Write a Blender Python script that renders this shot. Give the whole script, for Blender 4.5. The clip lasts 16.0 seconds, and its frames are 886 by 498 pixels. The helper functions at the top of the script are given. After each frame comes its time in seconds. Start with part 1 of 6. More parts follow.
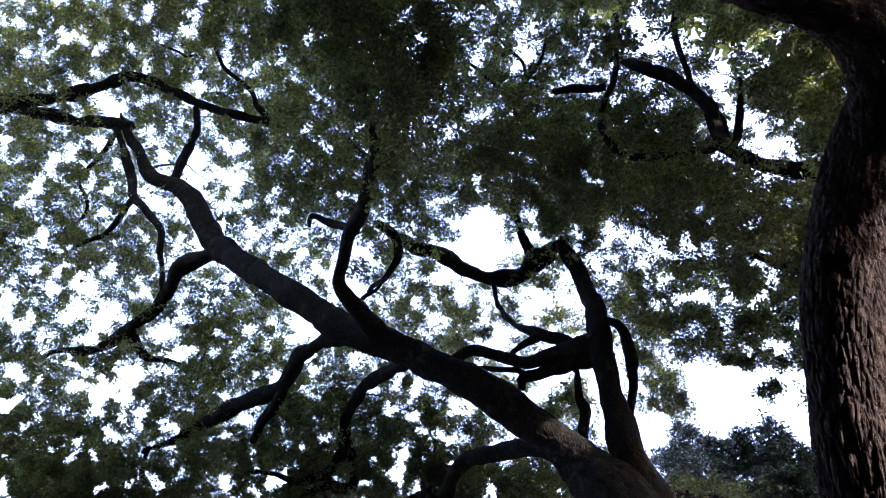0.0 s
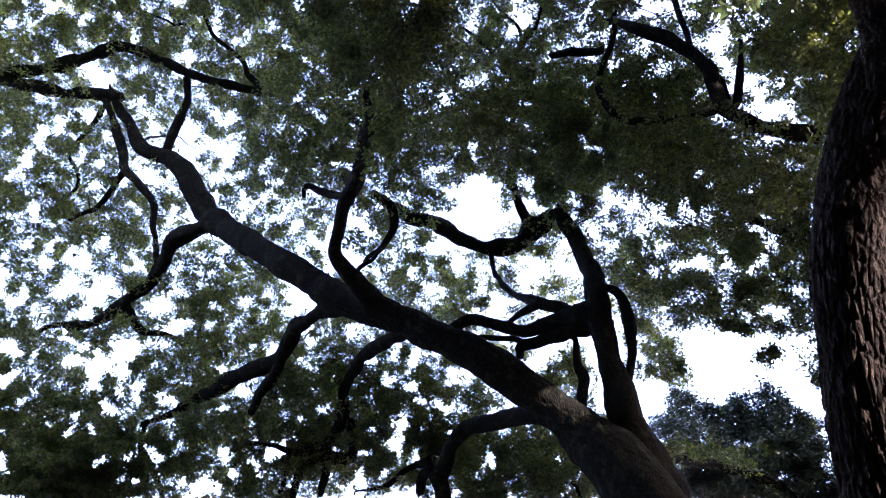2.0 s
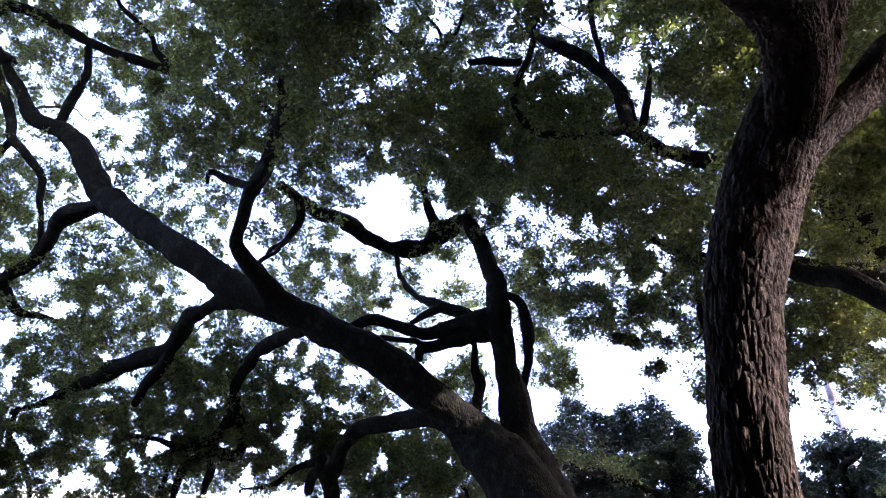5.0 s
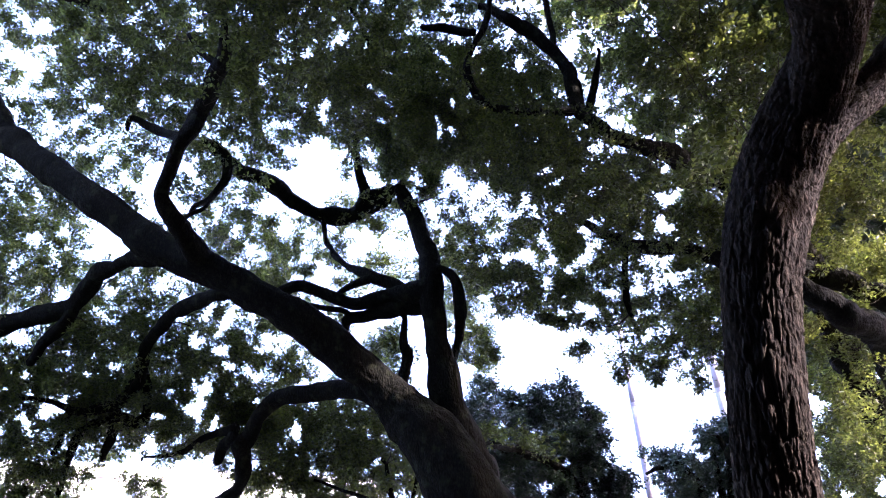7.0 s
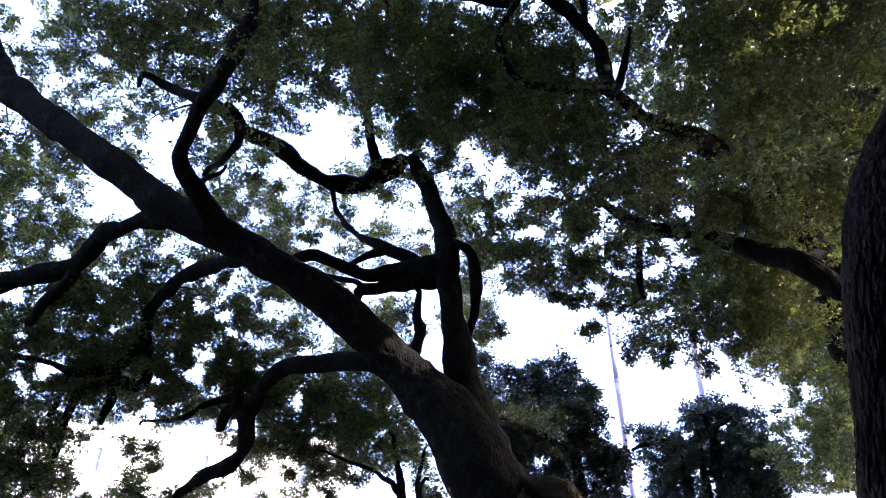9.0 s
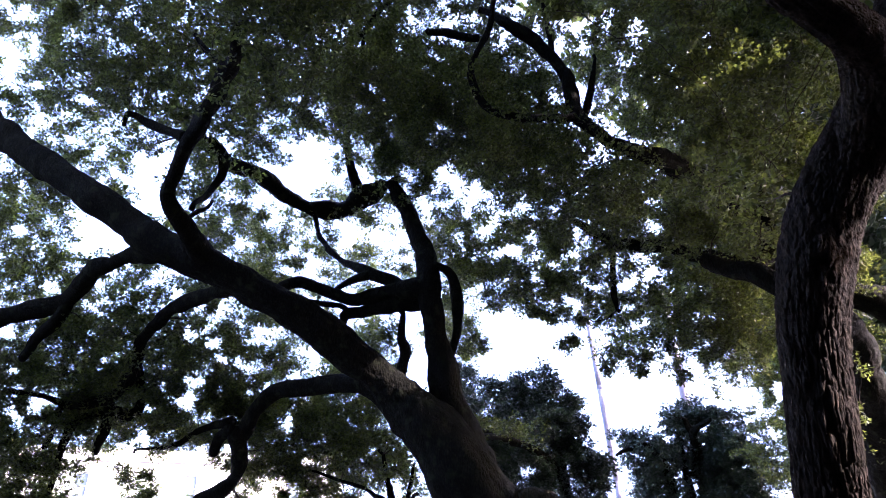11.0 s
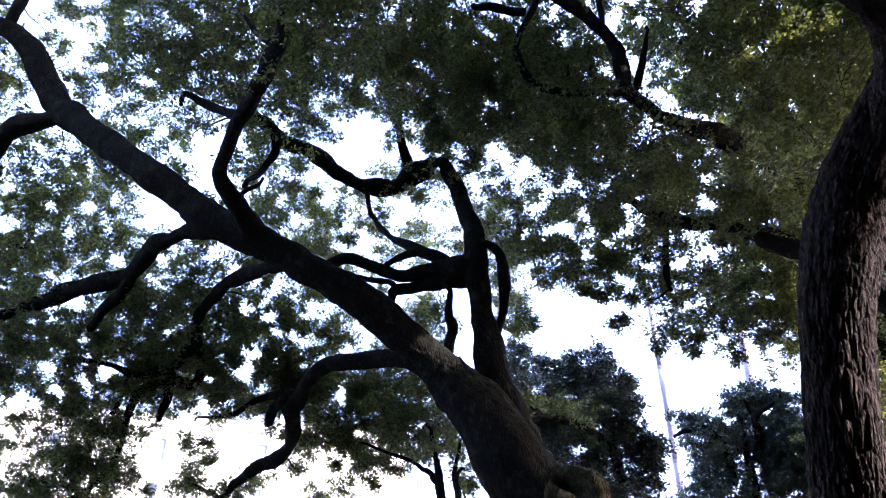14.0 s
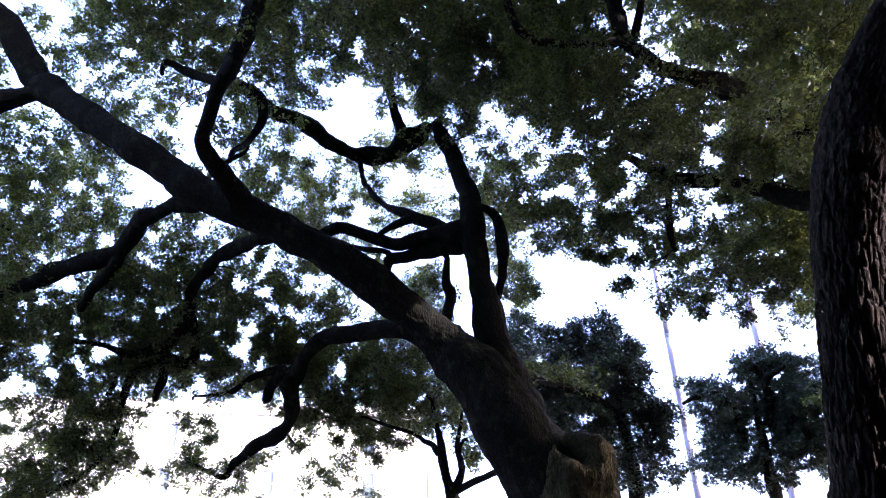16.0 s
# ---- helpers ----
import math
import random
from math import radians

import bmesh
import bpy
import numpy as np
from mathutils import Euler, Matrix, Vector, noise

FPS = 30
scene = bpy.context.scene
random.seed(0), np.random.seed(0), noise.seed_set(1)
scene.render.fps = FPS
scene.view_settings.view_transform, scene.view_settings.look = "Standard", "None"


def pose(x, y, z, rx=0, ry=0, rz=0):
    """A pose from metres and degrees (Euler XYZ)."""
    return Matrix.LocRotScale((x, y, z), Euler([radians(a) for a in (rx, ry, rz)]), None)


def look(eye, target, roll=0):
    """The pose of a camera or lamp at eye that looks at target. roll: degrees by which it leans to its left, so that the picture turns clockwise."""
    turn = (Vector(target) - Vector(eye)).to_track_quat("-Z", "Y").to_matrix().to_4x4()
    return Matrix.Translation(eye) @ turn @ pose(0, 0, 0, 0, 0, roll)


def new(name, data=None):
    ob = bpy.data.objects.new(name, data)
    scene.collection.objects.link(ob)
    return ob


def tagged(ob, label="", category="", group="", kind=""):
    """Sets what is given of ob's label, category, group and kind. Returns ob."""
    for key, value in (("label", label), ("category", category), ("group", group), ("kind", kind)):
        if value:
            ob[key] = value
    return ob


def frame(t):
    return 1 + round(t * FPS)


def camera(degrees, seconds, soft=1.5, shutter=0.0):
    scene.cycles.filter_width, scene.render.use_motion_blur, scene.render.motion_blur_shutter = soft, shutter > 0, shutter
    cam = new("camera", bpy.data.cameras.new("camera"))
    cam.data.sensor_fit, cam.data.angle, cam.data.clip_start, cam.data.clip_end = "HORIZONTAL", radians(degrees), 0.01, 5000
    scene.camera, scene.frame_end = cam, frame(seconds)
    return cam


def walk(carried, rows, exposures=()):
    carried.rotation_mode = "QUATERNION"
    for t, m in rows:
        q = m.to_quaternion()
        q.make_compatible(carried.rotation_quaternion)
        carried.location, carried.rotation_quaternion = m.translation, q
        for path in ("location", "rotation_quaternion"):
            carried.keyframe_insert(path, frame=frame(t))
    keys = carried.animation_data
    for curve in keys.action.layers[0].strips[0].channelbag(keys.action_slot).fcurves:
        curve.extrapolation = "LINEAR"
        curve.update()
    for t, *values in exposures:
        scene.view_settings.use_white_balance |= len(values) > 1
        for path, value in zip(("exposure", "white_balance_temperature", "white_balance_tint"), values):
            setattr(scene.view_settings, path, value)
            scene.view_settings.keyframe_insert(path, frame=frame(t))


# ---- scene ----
cam = camera(62.02, 16.0, 0.9)
PATH = [
    (0, 0.005, -0.004, 1.606, 129.64, -3.4, -2.81),
    (0.5, 0.003, 0.036, 1.603, 129.72, -5.77, -1.96),
    (1, 0.005, 0.072, 1.608, 128.33, -4.89, -1.54),
    (1.5, 0.001, 0.107, 1.624, 127.76, -4.29, -1.79),
    (2, -0.008, 0.121, 1.622, 127.56, -2.68, -2.69),
    (2.5, 0.006, 0.139, 1.632, 127.38, -2.14, -4.39),
    (3, 0.014, 0.128, 1.634, 127.47, -1.48, -5.76),
    (3.5, 0.008, 0.126, 1.634, 128.16, -1.52, -6.1),
    (4, 0.011, 0.123, 1.633, 128.37, -1.48, -7.55),
    (4.5, 0.004, 0.121, 1.632, 128.73, -1.77, -8.58),
    (5, -0.02, 0.156, 1.645, 127.91, -1.24, -10.88),
    (7.5, -0.658, 0.573, 1.702, 125.51, 0.54, -19.97),
    (8, -0.821, 0.662, 1.71, 124.61, -0.23, -18.96),
    (8.5, -0.944, 0.776, 1.783, 123.96, 0.67, -19.03),
    (9, -1.082, 0.766, 1.86, 123.57, -0.05, -22.73),
    (11.5, -1.245, 0.284, 1.798, 124.39, 3.01, -21.88),
    (12, -1.142, 0.263, 1.82, 124.56, 2.61, -20.62),
    (12.5, -1.12, 0.189, 1.793, 124.57, 0.78, -21.2),
    (13, -1.101, 0.172, 1.791, 124.6, -0.06, -21.57),
    (13.5, -1.056, 0.199, 1.802, 123.55, -0.99, -20.3),
    (14, -0.975, 0.242, 1.794, 122.53, -0.63, -18.53),
    (14.5, -0.85, 0.319, 1.792, 121.47, -1.59, -18.62),
    (15, -0.768, 0.381, 1.785, 121.17, -0.49, -18.1),
    (15.5, -0.731, 0.464, 1.792, 121.04, 0.23, -17.5),
    (16, -0.715, 0.57, 1.81, 120.96, 0.63, -17.19),
]
walk(cam, [(t, pose(x, y, z, rx, ry, rz)) for t, x, y, z, rx, ry, rz in PATH], [(0, 4.00, 5700, 43), (3.5, 4.09, 5650, 43), (5, 4.11, 5600, 43), (8, 4.15, 5450, 43), (8.5, 3.95, 5450, 43), (9, 3.77, 5450, 43), (11.5, 3.86, 5520, 43), (12.5, 3.88, 5500, 43), (14, 4.03, 5400, 42), (14.5, 4.00, 5380, 42), (15, 3.83, 5380, 42), (16, 3.80, 5380, 42)])

# ---- light ----
SUN_TO = Vector((0.69, -0.575, 0.45)).normalized()
world = bpy.data.worlds.new("sky")
scene.world = world
world.use_nodes = True
sky = world.node_tree.nodes.new("ShaderNodeTexSky")
sky.sky_type = "NISHITA"
sky.sun_disc = False
sky.sun_elevation = math.asin(SUN_TO.z)
sky.sun_rotation = math.atan2(SUN_TO.x, SUN_TO.y)
sky.dust_density = 5.0
backdrop = world.node_tree.nodes["Background"]
backdrop.inputs["Strength"].default_value = 0.15
world.node_tree.links.new(sky.outputs["Color"], backdrop.inputs["Color"])
sun_data = bpy.data.lights.new("sun", "SUN")
sun_data.energy, sun_data.angle, sun_data.color = 1.4, radians(0.6), (1.0, 0.9, 0.72)
sun = new("sun", sun_data)
sun.matrix_world = look(SUN_TO * 60, (0, 0, 0))


# ---- materials ----
def material(name):
    m = bpy.data.materials.new(name)
    m.use_nodes = True
    return m, m.node_tree.nodes, m.node_tree.links, m.node_tree.nodes["Principled BSDF"]


def ramp(nodes, links, fac, stops):
    r = nodes.new("ShaderNodeValToRGB")
    while len(r.color_ramp.elements) < len(stops):
        r.color_ramp.elements.new(0.5)
    for e, (p, c) in zip(r.color_ramp.elements, stops):
        e.position, e.color = p, (*c, 1)
    links.new(fac, r.inputs["Fac"])
    return r.outputs["Color"]


def noise_node(nodes, links, scale, detail=5.0, stretch=(1, 1, 1)):
    co, mp, n = nodes.new("ShaderNodeTexCoord"), nodes.new("ShaderNodeMapping"), nodes.new("ShaderNodeTexNoise")
    mp.inputs["Scale"].default_value = stretch
    n.inputs["Scale"].default_value, n.inputs["Detail"].default_value = scale, detail
    links.new(co.outputs["Object"], mp.inputs["Vector"])
    links.new(mp.outputs["Vector"], n.inputs["Vector"])
    return n.outputs["Fac"]


def bump(nodes, links, bsdf, height, strength, distance):
    b = nodes.new("ShaderNodeBump")
    b.inputs["Strength"].default_value, b.inputs["Distance"].default_value = strength, distance
    links.new(height, b.inputs["Height"])
    links.new(b.outputs["Normal"], bsdf.inputs["Normal"])


def mix_colour(nodes, links, fac, a, b, blend="MIX"):
    m = nodes.new("ShaderNodeMix")
    m.data_type, m.blend_type = "RGBA", blend
    if isinstance(fac, float):
        m.inputs["Factor"].default_value = fac
    else:
        links.new(fac, m.inputs["Factor"])
    for key, v in (("A", a), ("B", b)):
        slot = [s for s in m.inputs if s.name == key and s.type == "RGBA"][0]
        if isinstance(v, tuple):
            slot.default_value = (*v, 1)
        else:
            links.new(v, slot)
    return [s for s in m.outputs if s.type == "RGBA"][0]


def bark(name, dark, mid, light, lichen, relief=0.9):
    m, nodes, links, bsdf = material(name)
    fine = noise_node(nodes, links, 60, 6, (1, 1, 0.35))
    broad = noise_node(nodes, links, 3.0, 4)
    colour = ramp(nodes, links, fine, [(0.28, dark), (0.52, mid), (0.78, light)])
    spots = noise_node(nodes, links, 7.0, 8)
    spot = ramp(nodes, links, spots, [(0.56, (0, 0, 0)), (0.66, (1, 1, 1))])
    colour = mix_colour(nodes, links, spot, colour, lichen)
    tone = ramp(nodes, links, broad, [(0.3, (0.62, 0.6, 0.58)), (0.7, (1.15, 1.1, 1.05))])
    colour = mix_colour(nodes, links, 1.0, colour, tone, "MULTIPLY")
    cells, co, mp = nodes.new("ShaderNodeTexVoronoi"), nodes.new("ShaderNodeTexCoord"), nodes.new("ShaderNodeMapping")
    mp.inputs["Scale"].default_value = (1, 1, 0.3)
    cells.inputs["Scale"].default_value = 24
    links.new(co.outputs["Object"], mp.inputs["Vector"])
    links.new(mp.outputs["Vector"], cells.inputs["Vector"])
    flake = ramp(nodes, links, cells.outputs["Color"], [(0.1, (0.7, 0.68, 0.66)), (0.9, (1.35, 1.28, 1.2))])
    colour = mix_colour(nodes, links, 0.8, colour, flake, "MULTIPLY")
    links.new(colour, bsdf.inputs["Base Color"])
    bsdf.inputs["Roughness"].default_value, bsdf.inputs["Specular IOR Level"].default_value = 0.95, 0.12
    rough = noise_node(nodes, links, 28, 8, (1, 1, 0.4))
    add = nodes.new("ShaderNodeMath")
    links.new(rough, add.inputs[0])
    links.new(fine, add.inputs[1])
    bump(nodes, links, bsdf, add.outputs["Value"], relief, 0.03)
    return m


def leaf_material(name, low, mid, high, glow, through_share):
    m, nodes, links, bsdf = material(name)
    geo = nodes.new("ShaderNodeNewGeometry")
    colour = ramp(nodes, links, geo.outputs["Random Per Island"], [(0.0, low), (0.55, mid), (0.95, high)])
    broad = noise_node(nodes, links, 0.7, 3)
    tone = ramp(nodes, links, broad, [(0.3, (0.75, 0.8, 0.8)), (0.7, (1.2, 1.12, 0.95))])
    colour = mix_colour(nodes, links, 1.0, colour, tone, "MULTIPLY")
    links.new(colour, bsdf.inputs["Base Color"])
    bsdf.inputs["Roughness"].default_value, bsdf.inputs["Specular IOR Level"].default_value = 0.4, 0.4
    tr, mx = nodes.new("ShaderNodeBsdfTranslucent"), nodes.new("ShaderNodeMixShader")
    glowing = ramp(nodes, links, geo.outputs["Random Per Island"], [(0.0, tuple(0.35 * c for c in glow)), (0.6, tuple(0.65 * c for c in glow)), (1.0, glow)])
    links.new(glowing, tr.inputs["Color"])
    mx.inputs["Fac"].default_value = through_share
    links.new(bsdf.outputs["BSDF"], mx.inputs[1])
    links.new(tr.outputs["BSDF"], mx.inputs[2])
    links.new(mx.outputs["Shader"], nodes["Material Output"].inputs["Surface"])
    return m


def plain(name, colour, rough, scale=8.0, spread=0.2, metal=0.0):
    m, nodes, links, bsdf = material(name)
    n = noise_node(nodes, links, scale, 6)
    c = ramp(nodes, links, n, [(0.3, tuple(v * (1 - spread) for v in colour)), (0.7, tuple(min(1, v * (1 + spread)) for v in colour))])
    links.new(c, bsdf.inputs["Base Color"])
    bsdf.inputs["Roughness"].default_value, bsdf.inputs["Metallic"].default_value = rough, metal
    bump(nodes, links, bsdf, n, 0.25, 0.01)
    return m


# near black: the limbs' backlit shade is put into this bark's colour
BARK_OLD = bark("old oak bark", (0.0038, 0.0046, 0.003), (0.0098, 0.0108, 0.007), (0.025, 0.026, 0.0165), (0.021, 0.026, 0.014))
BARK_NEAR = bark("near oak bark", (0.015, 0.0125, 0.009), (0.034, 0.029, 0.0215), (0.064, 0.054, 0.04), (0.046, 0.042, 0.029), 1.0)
# olive and lighter than the trunk's: the stub's sunlight is partly in the colour
BARK_STUB = bark("stub bark", (0.016, 0.016, 0.007), (0.048, 0.045, 0.02), (0.1, 0.09, 0.04), (0.052, 0.057, 0.024))
BARK_TWIG = bark("twig bark", (0.03, 0.026, 0.02), (0.055, 0.048, 0.038), (0.1, 0.09, 0.07), (0.09, 0.092, 0.065))
LEAF = leaf_material("oak leaf", (0.01, 0.022, 0.0095), (0.032, 0.056, 0.022), (0.1, 0.15, 0.038), (0.26, 0.315, 0.05), 0.42)
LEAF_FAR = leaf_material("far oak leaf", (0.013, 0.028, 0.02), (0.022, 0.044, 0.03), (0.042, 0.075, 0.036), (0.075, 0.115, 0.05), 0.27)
EARTH = plain("leaf-strewn earth and grass", (0.024, 0.02, 0.014), 0.95, 1.4, 0.45)
LIGHT_BLOCK = plain("dark green light-blocking wall", (0.016, 0.023, 0.012), 0.9, 3.0, 0.5)
POLE = plain("galvanised pole", (0.3, 0.29, 0.32), 0.5, 20, 0.12)
RENDERED_WALL = plain("pale rendered wall", (0.66, 0.65, 0.62), 0.85, 2.0, 0.1)
FRAME_PAINT = plain("pale window frame", (0.5, 0.52, 0.54), 0.5, 10, 0.05)
GLASS, _n, _l, _b = material("window glass")
_b.inputs["Base Color"].default_value, _b.inputs["Roughness"].default_value = (0.1, 0.13, 0.16, 1), 0.06


# ---- mesh helpers ----
def mesh_of(name, verts, faces, mat, smooth=True):
    me = bpy.data.meshes.new(name)
    me.from_pydata(verts, [], faces)
    me.materials.append(mat)
    if smooth:
        me.polygons.foreach_set("use_smooth", np.ones(len(me.polygons), bool))
    me.update()
    return me


def thing(name, label, category, at=(0, 0, 0), group="", kind=""):
    ob = new(name)
    ob.location = at
    ob.empty_display_size = 0.3
    return tagged(ob, label, category, group, kind)


def part(name, data, parent, label="", kind=""):
    ob = new(name, data)
    ob.parent = parent
    if not parent.parent:
        ob.matrix_parent_inverse = Matrix.Translation(-parent.location)
    return tagged(ob, label, kind=kind)


def spline(points, step):
    """Catmull-Rom through rows of x, y, z, radius, resampled about every step metres."""
    p = np.array(points, float)
    p = np.vstack([2 * p[0] - p[1], p, 2 * p[-1] - p[-2]])
    p[0, 3], p[-1, 3] = p[1, 3], p[-2, 3]
    rows = []
    for a, b, c, d in zip(p, p[1:], p[2:], p[3:]):
        n = max(2, int(np.linalg.norm((c - b)[:3]) / step))
        u = np.linspace(0, 1, n, endpoint=False)[:, None]
        rows.append(0.5 * (2 * b + (c - a) * u + (2 * a - 5 * b + 4 * c - d) * u**2 + (3 * b - a - 3 * c + d) * u**3))
    rows.append(p[-2:-1])
    out = np.vstack(rows)
    out[:, 3] = np.maximum(out[:, 3], 0.003)
    return out


def frames_along(path):
    tang = np.gradient(path[:, :3], axis=0)
    tang /= np.linalg.norm(tang, axis=1, keepdims=True) + 1e-9
    side = np.cross(tang[0], (0.3, 0.2, 0.9))
    side /= np.linalg.norm(side)
    sides = []
    for t in tang:
        side = side - t * (side @ t)
        side /= np.linalg.norm(side)
        sides.append(side.copy())
    sides = np.array(sides)
    return tang, sides, np.cross(tang, sides)


def tube_arrays(path, count, relief):
    """Ring vertices round a path; relief(angle, along, radius) gives metres outwards."""
    _, s, u = frames_along(path)
    ang = np.linspace(0, 2 * np.pi, count, endpoint=False)
    along = np.r_[0, np.cumsum(np.linalg.norm(np.diff(path[:, :3], axis=0), axis=1))]
    aa, ll = np.meshgrid(ang, along)
    rr = path[:, 3:4] + relief(aa, ll, path[:, 3:4])
    v = path[:, None, :3] + rr[..., None] * (np.cos(aa)[..., None] * s[:, None] + np.sin(aa)[..., None] * u[:, None])
    i, j = np.meshgrid(np.arange(len(path) - 1), np.arange(count), indexing="ij")
    k = (j + 1) % count
    f = np.stack([i * count + j, i * count + k, (i + 1) * count + k, (i + 1) * count + j], -1).reshape(-1, 4)
    return v.reshape(-1, 3), f


def caps(v, f, count):
    faces = f.tolist()
    faces.append(list(range(count))[::-1])
    faces.append(list(range(len(v) - count, len(v))))
    return v.tolist(), faces


def hash2(i, j, seed):
    h = np.sin(i * 127.1 + j * 311.7 + seed * 74.7) * 43758.5453
    return h - np.floor(h)


def plates(u, v, period, seed):
    """Distance to the nearest joint of an irregular pattern of plates; u repeats after period cells."""
    near, second, own = np.full(u.shape, 9.0), np.full(u.shape, 9.0), np.zeros(u.shape)
    cu, cv = np.floor(u), np.floor(v)
    for du in (-1, 0, 1):
        for dv in (-1, 0, 1):
            wi, wj = np.mod(cu + du, period), cv + dv
            d = np.hypot(cu + du + 0.15 + 0.7 * hash2(wi, wj, seed) - u, cv + dv + 0.1 + 0.8 * hash2(wi, wj, seed + 3) - v)
            second = np.minimum(second, np.maximum(near, d))
            own = np.where(d < near, hash2(wi, wj, seed + 7), own)
            near = np.minimum(near, d)
    return second - near, own


def rough_noise(u, v, period, seed):
    """Smooth random values between -0.5 and 0.5 on a grid that repeats in u."""
    i, j = np.floor(u), np.floor(v)
    a, c = u - i, v - j
    a, c = a * a * (3 - 2 * a), c * c * (3 - 2 * c)
    i0, i1 = np.mod(i, period), np.mod(i + 1, period)
    low = hash2(i0, j, seed) * (1 - a) + hash2(i1, j, seed) * a
    high = hash2(i0, j + 1, seed) * (1 - a) + hash2(i1, j + 1, seed) * a
    return low * (1 - c) + high * c - 0.5


def lumps(seed, scale=1.0):
    a = np.random.RandomState(seed).uniform(0, 6.28, 12)

    def relief(ang, along, r):
        k = along / np.maximum(r, 0.02)
        w = 0.05 * np.sin(2 * ang + 0.35 * k + a[0]) + 0.04 * np.sin(3 * ang - 0.5 * k + a[1]) + 0.05 * np.sin(ang + 0.8 * k + a[2]) + 0.03 * np.sin(1.7 * k + a[3])
        ridge = 0.02 * np.sin(9 * ang + 2.2 * np.sin(0.9 * k + a[4]) + a[5]) + 0.015 * np.sin(14 * ang - 1.6 * np.sin(1.3 * k + a[6]))
        return r * scale * (w + ridge)

    return relief


def furrows(seed, radius):
    """Lumpy limb with long irregular bark plates."""
    base, cells = lumps(seed, 0.8), max(10, int(2 * np.pi * radius / 0.05))

    def relief(ang, along, r):
        turn = ang / (2 * np.pi) + 0.015 * np.sin(along * 2.3 + seed)
        a, _ = plates(turn * cells + 0.2 * np.sin(along * 13 + 5 * ang), along / 0.16 + 0.3 * np.sin(4 * ang), cells, seed)
        return base(ang, along, r) + 0.05 * np.minimum(r, 0.3) * (np.clip(a / 0.4, 0, 1) ** 0.7 - 0.8)

    return relief


def plated_bark(ang, along, rad):
    """Thick oak bark: long plates with flaking edges between deep joints."""
    turn = ang / (2 * np.pi)
    u = turn * 38 + 1.1 * rough_noise(turn * 10, along / 0.3, 10, 2) + 0.4 * rough_noise(turn * 40, along / 0.045, 40, 3)
    w = along / 0.14 + 0.9 * rough_noise(turn * 20, along / 0.1, 20, 4)
    a, own = plates(u, w, 38, 1)
    edge, inner = plates(turn * 60 + 0.5 * rough_noise(turn * 60, along / 0.03, 60, 5), along / 0.06, 60, 9)
    block = np.clip(a / 0.22, 0, 1) ** 0.6
    flake = np.clip(edge / 0.25, 0, 1) ** 0.5
    grain = rough_noise(turn * 130, along / 0.05, 130, 6) + 0.6 * rough_noise(turn * 130, along / 0.012, 130, 8)
    ridge = rough_noise(turn * 16, along / 0.5, 16, 12)
    wave = 0.015 * np.sin(2 * ang + along * 1.9) + 0.015 * np.sin(3 * ang - along * 2.7) + 0.08 * rough_noise(turn * 5, along / 0.3, 5, 13)
    return rad * wave + block * (0.009 + 0.008 * own + 0.006 * flake * inner + 0.006 * grain) + 0.014 * ridge - 0.03


# about the middle of the camera's path; gaps and clearings are cut from here
CAMERA_SPOT = np.array((-0.4, 0.3, 1.7))
LIMB_NODES = {}
SEED = [1]


def limb(tree, name, points):
    SEED[0] += 1
    if tree.name == "old_oak":
        points = [(x, y, z, (0.82 if name == "main_limb" else 0.88) * w) for x, y, z, w in points]
    r = max(p[3] for p in points)
    path = spline(points, 0.045 if r > 0.1 else 0.06)
    n = len(path)
    rng = np.random.RandomState(SEED[0])
    smooth = lambda w: np.convolve(np.convolve(rng.randn(n + 2 * w), np.ones(w) / w, "valid"), np.ones(w) / w, "valid")[:n]
    path[1:-1, 3] *= np.clip(1 + (0.2 if r > 0.16 else 0.5) * smooth(7)[1:-1], 0.75, 1.35)
    for axis in range(3):
        path[1:-1, axis] += (0.05 if r > 0.2 else 0.1) * smooth(13)[1:-1] + 0.025 * smooth(5)[1:-1]
    fork = r > 0.12 and tree.name == "near_oak"
    if fork:
        path = spline([tuple(p) for p in path[::6]], 0.014)
    count = 200 if fork else 56 if r > 0.25 else 40 if r > 0.1 else 9
    v, f = tube_arrays(path, count, plated_bark if fork else furrows(SEED[0], r) if r > 0.1 else lumps(SEED[0]))
    v, f = caps(v, f, count)
    LIMB_NODES.setdefault(tree.name, []).append(path[:: 3])
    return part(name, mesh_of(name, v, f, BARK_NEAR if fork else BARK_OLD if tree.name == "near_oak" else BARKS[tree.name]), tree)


LIMB_FAR = np.zeros((800, 1600))
VIEW_STEP = 0.002


def bearing_cell(p):
    """Bearing and height, as seen from about the camera's place, in cells of VIEW_STEP radians, and the distance."""
    off = p - CAMERA_SPOT
    u = np.arctan2(off[:, 0], off[:, 1]) / VIEW_STEP + 800
    v = np.arctan2(off[:, 2], np.hypot(off[:, 0], off[:, 1])) / VIEW_STEP
    return u, v, np.linalg.norm(off, axis=1)


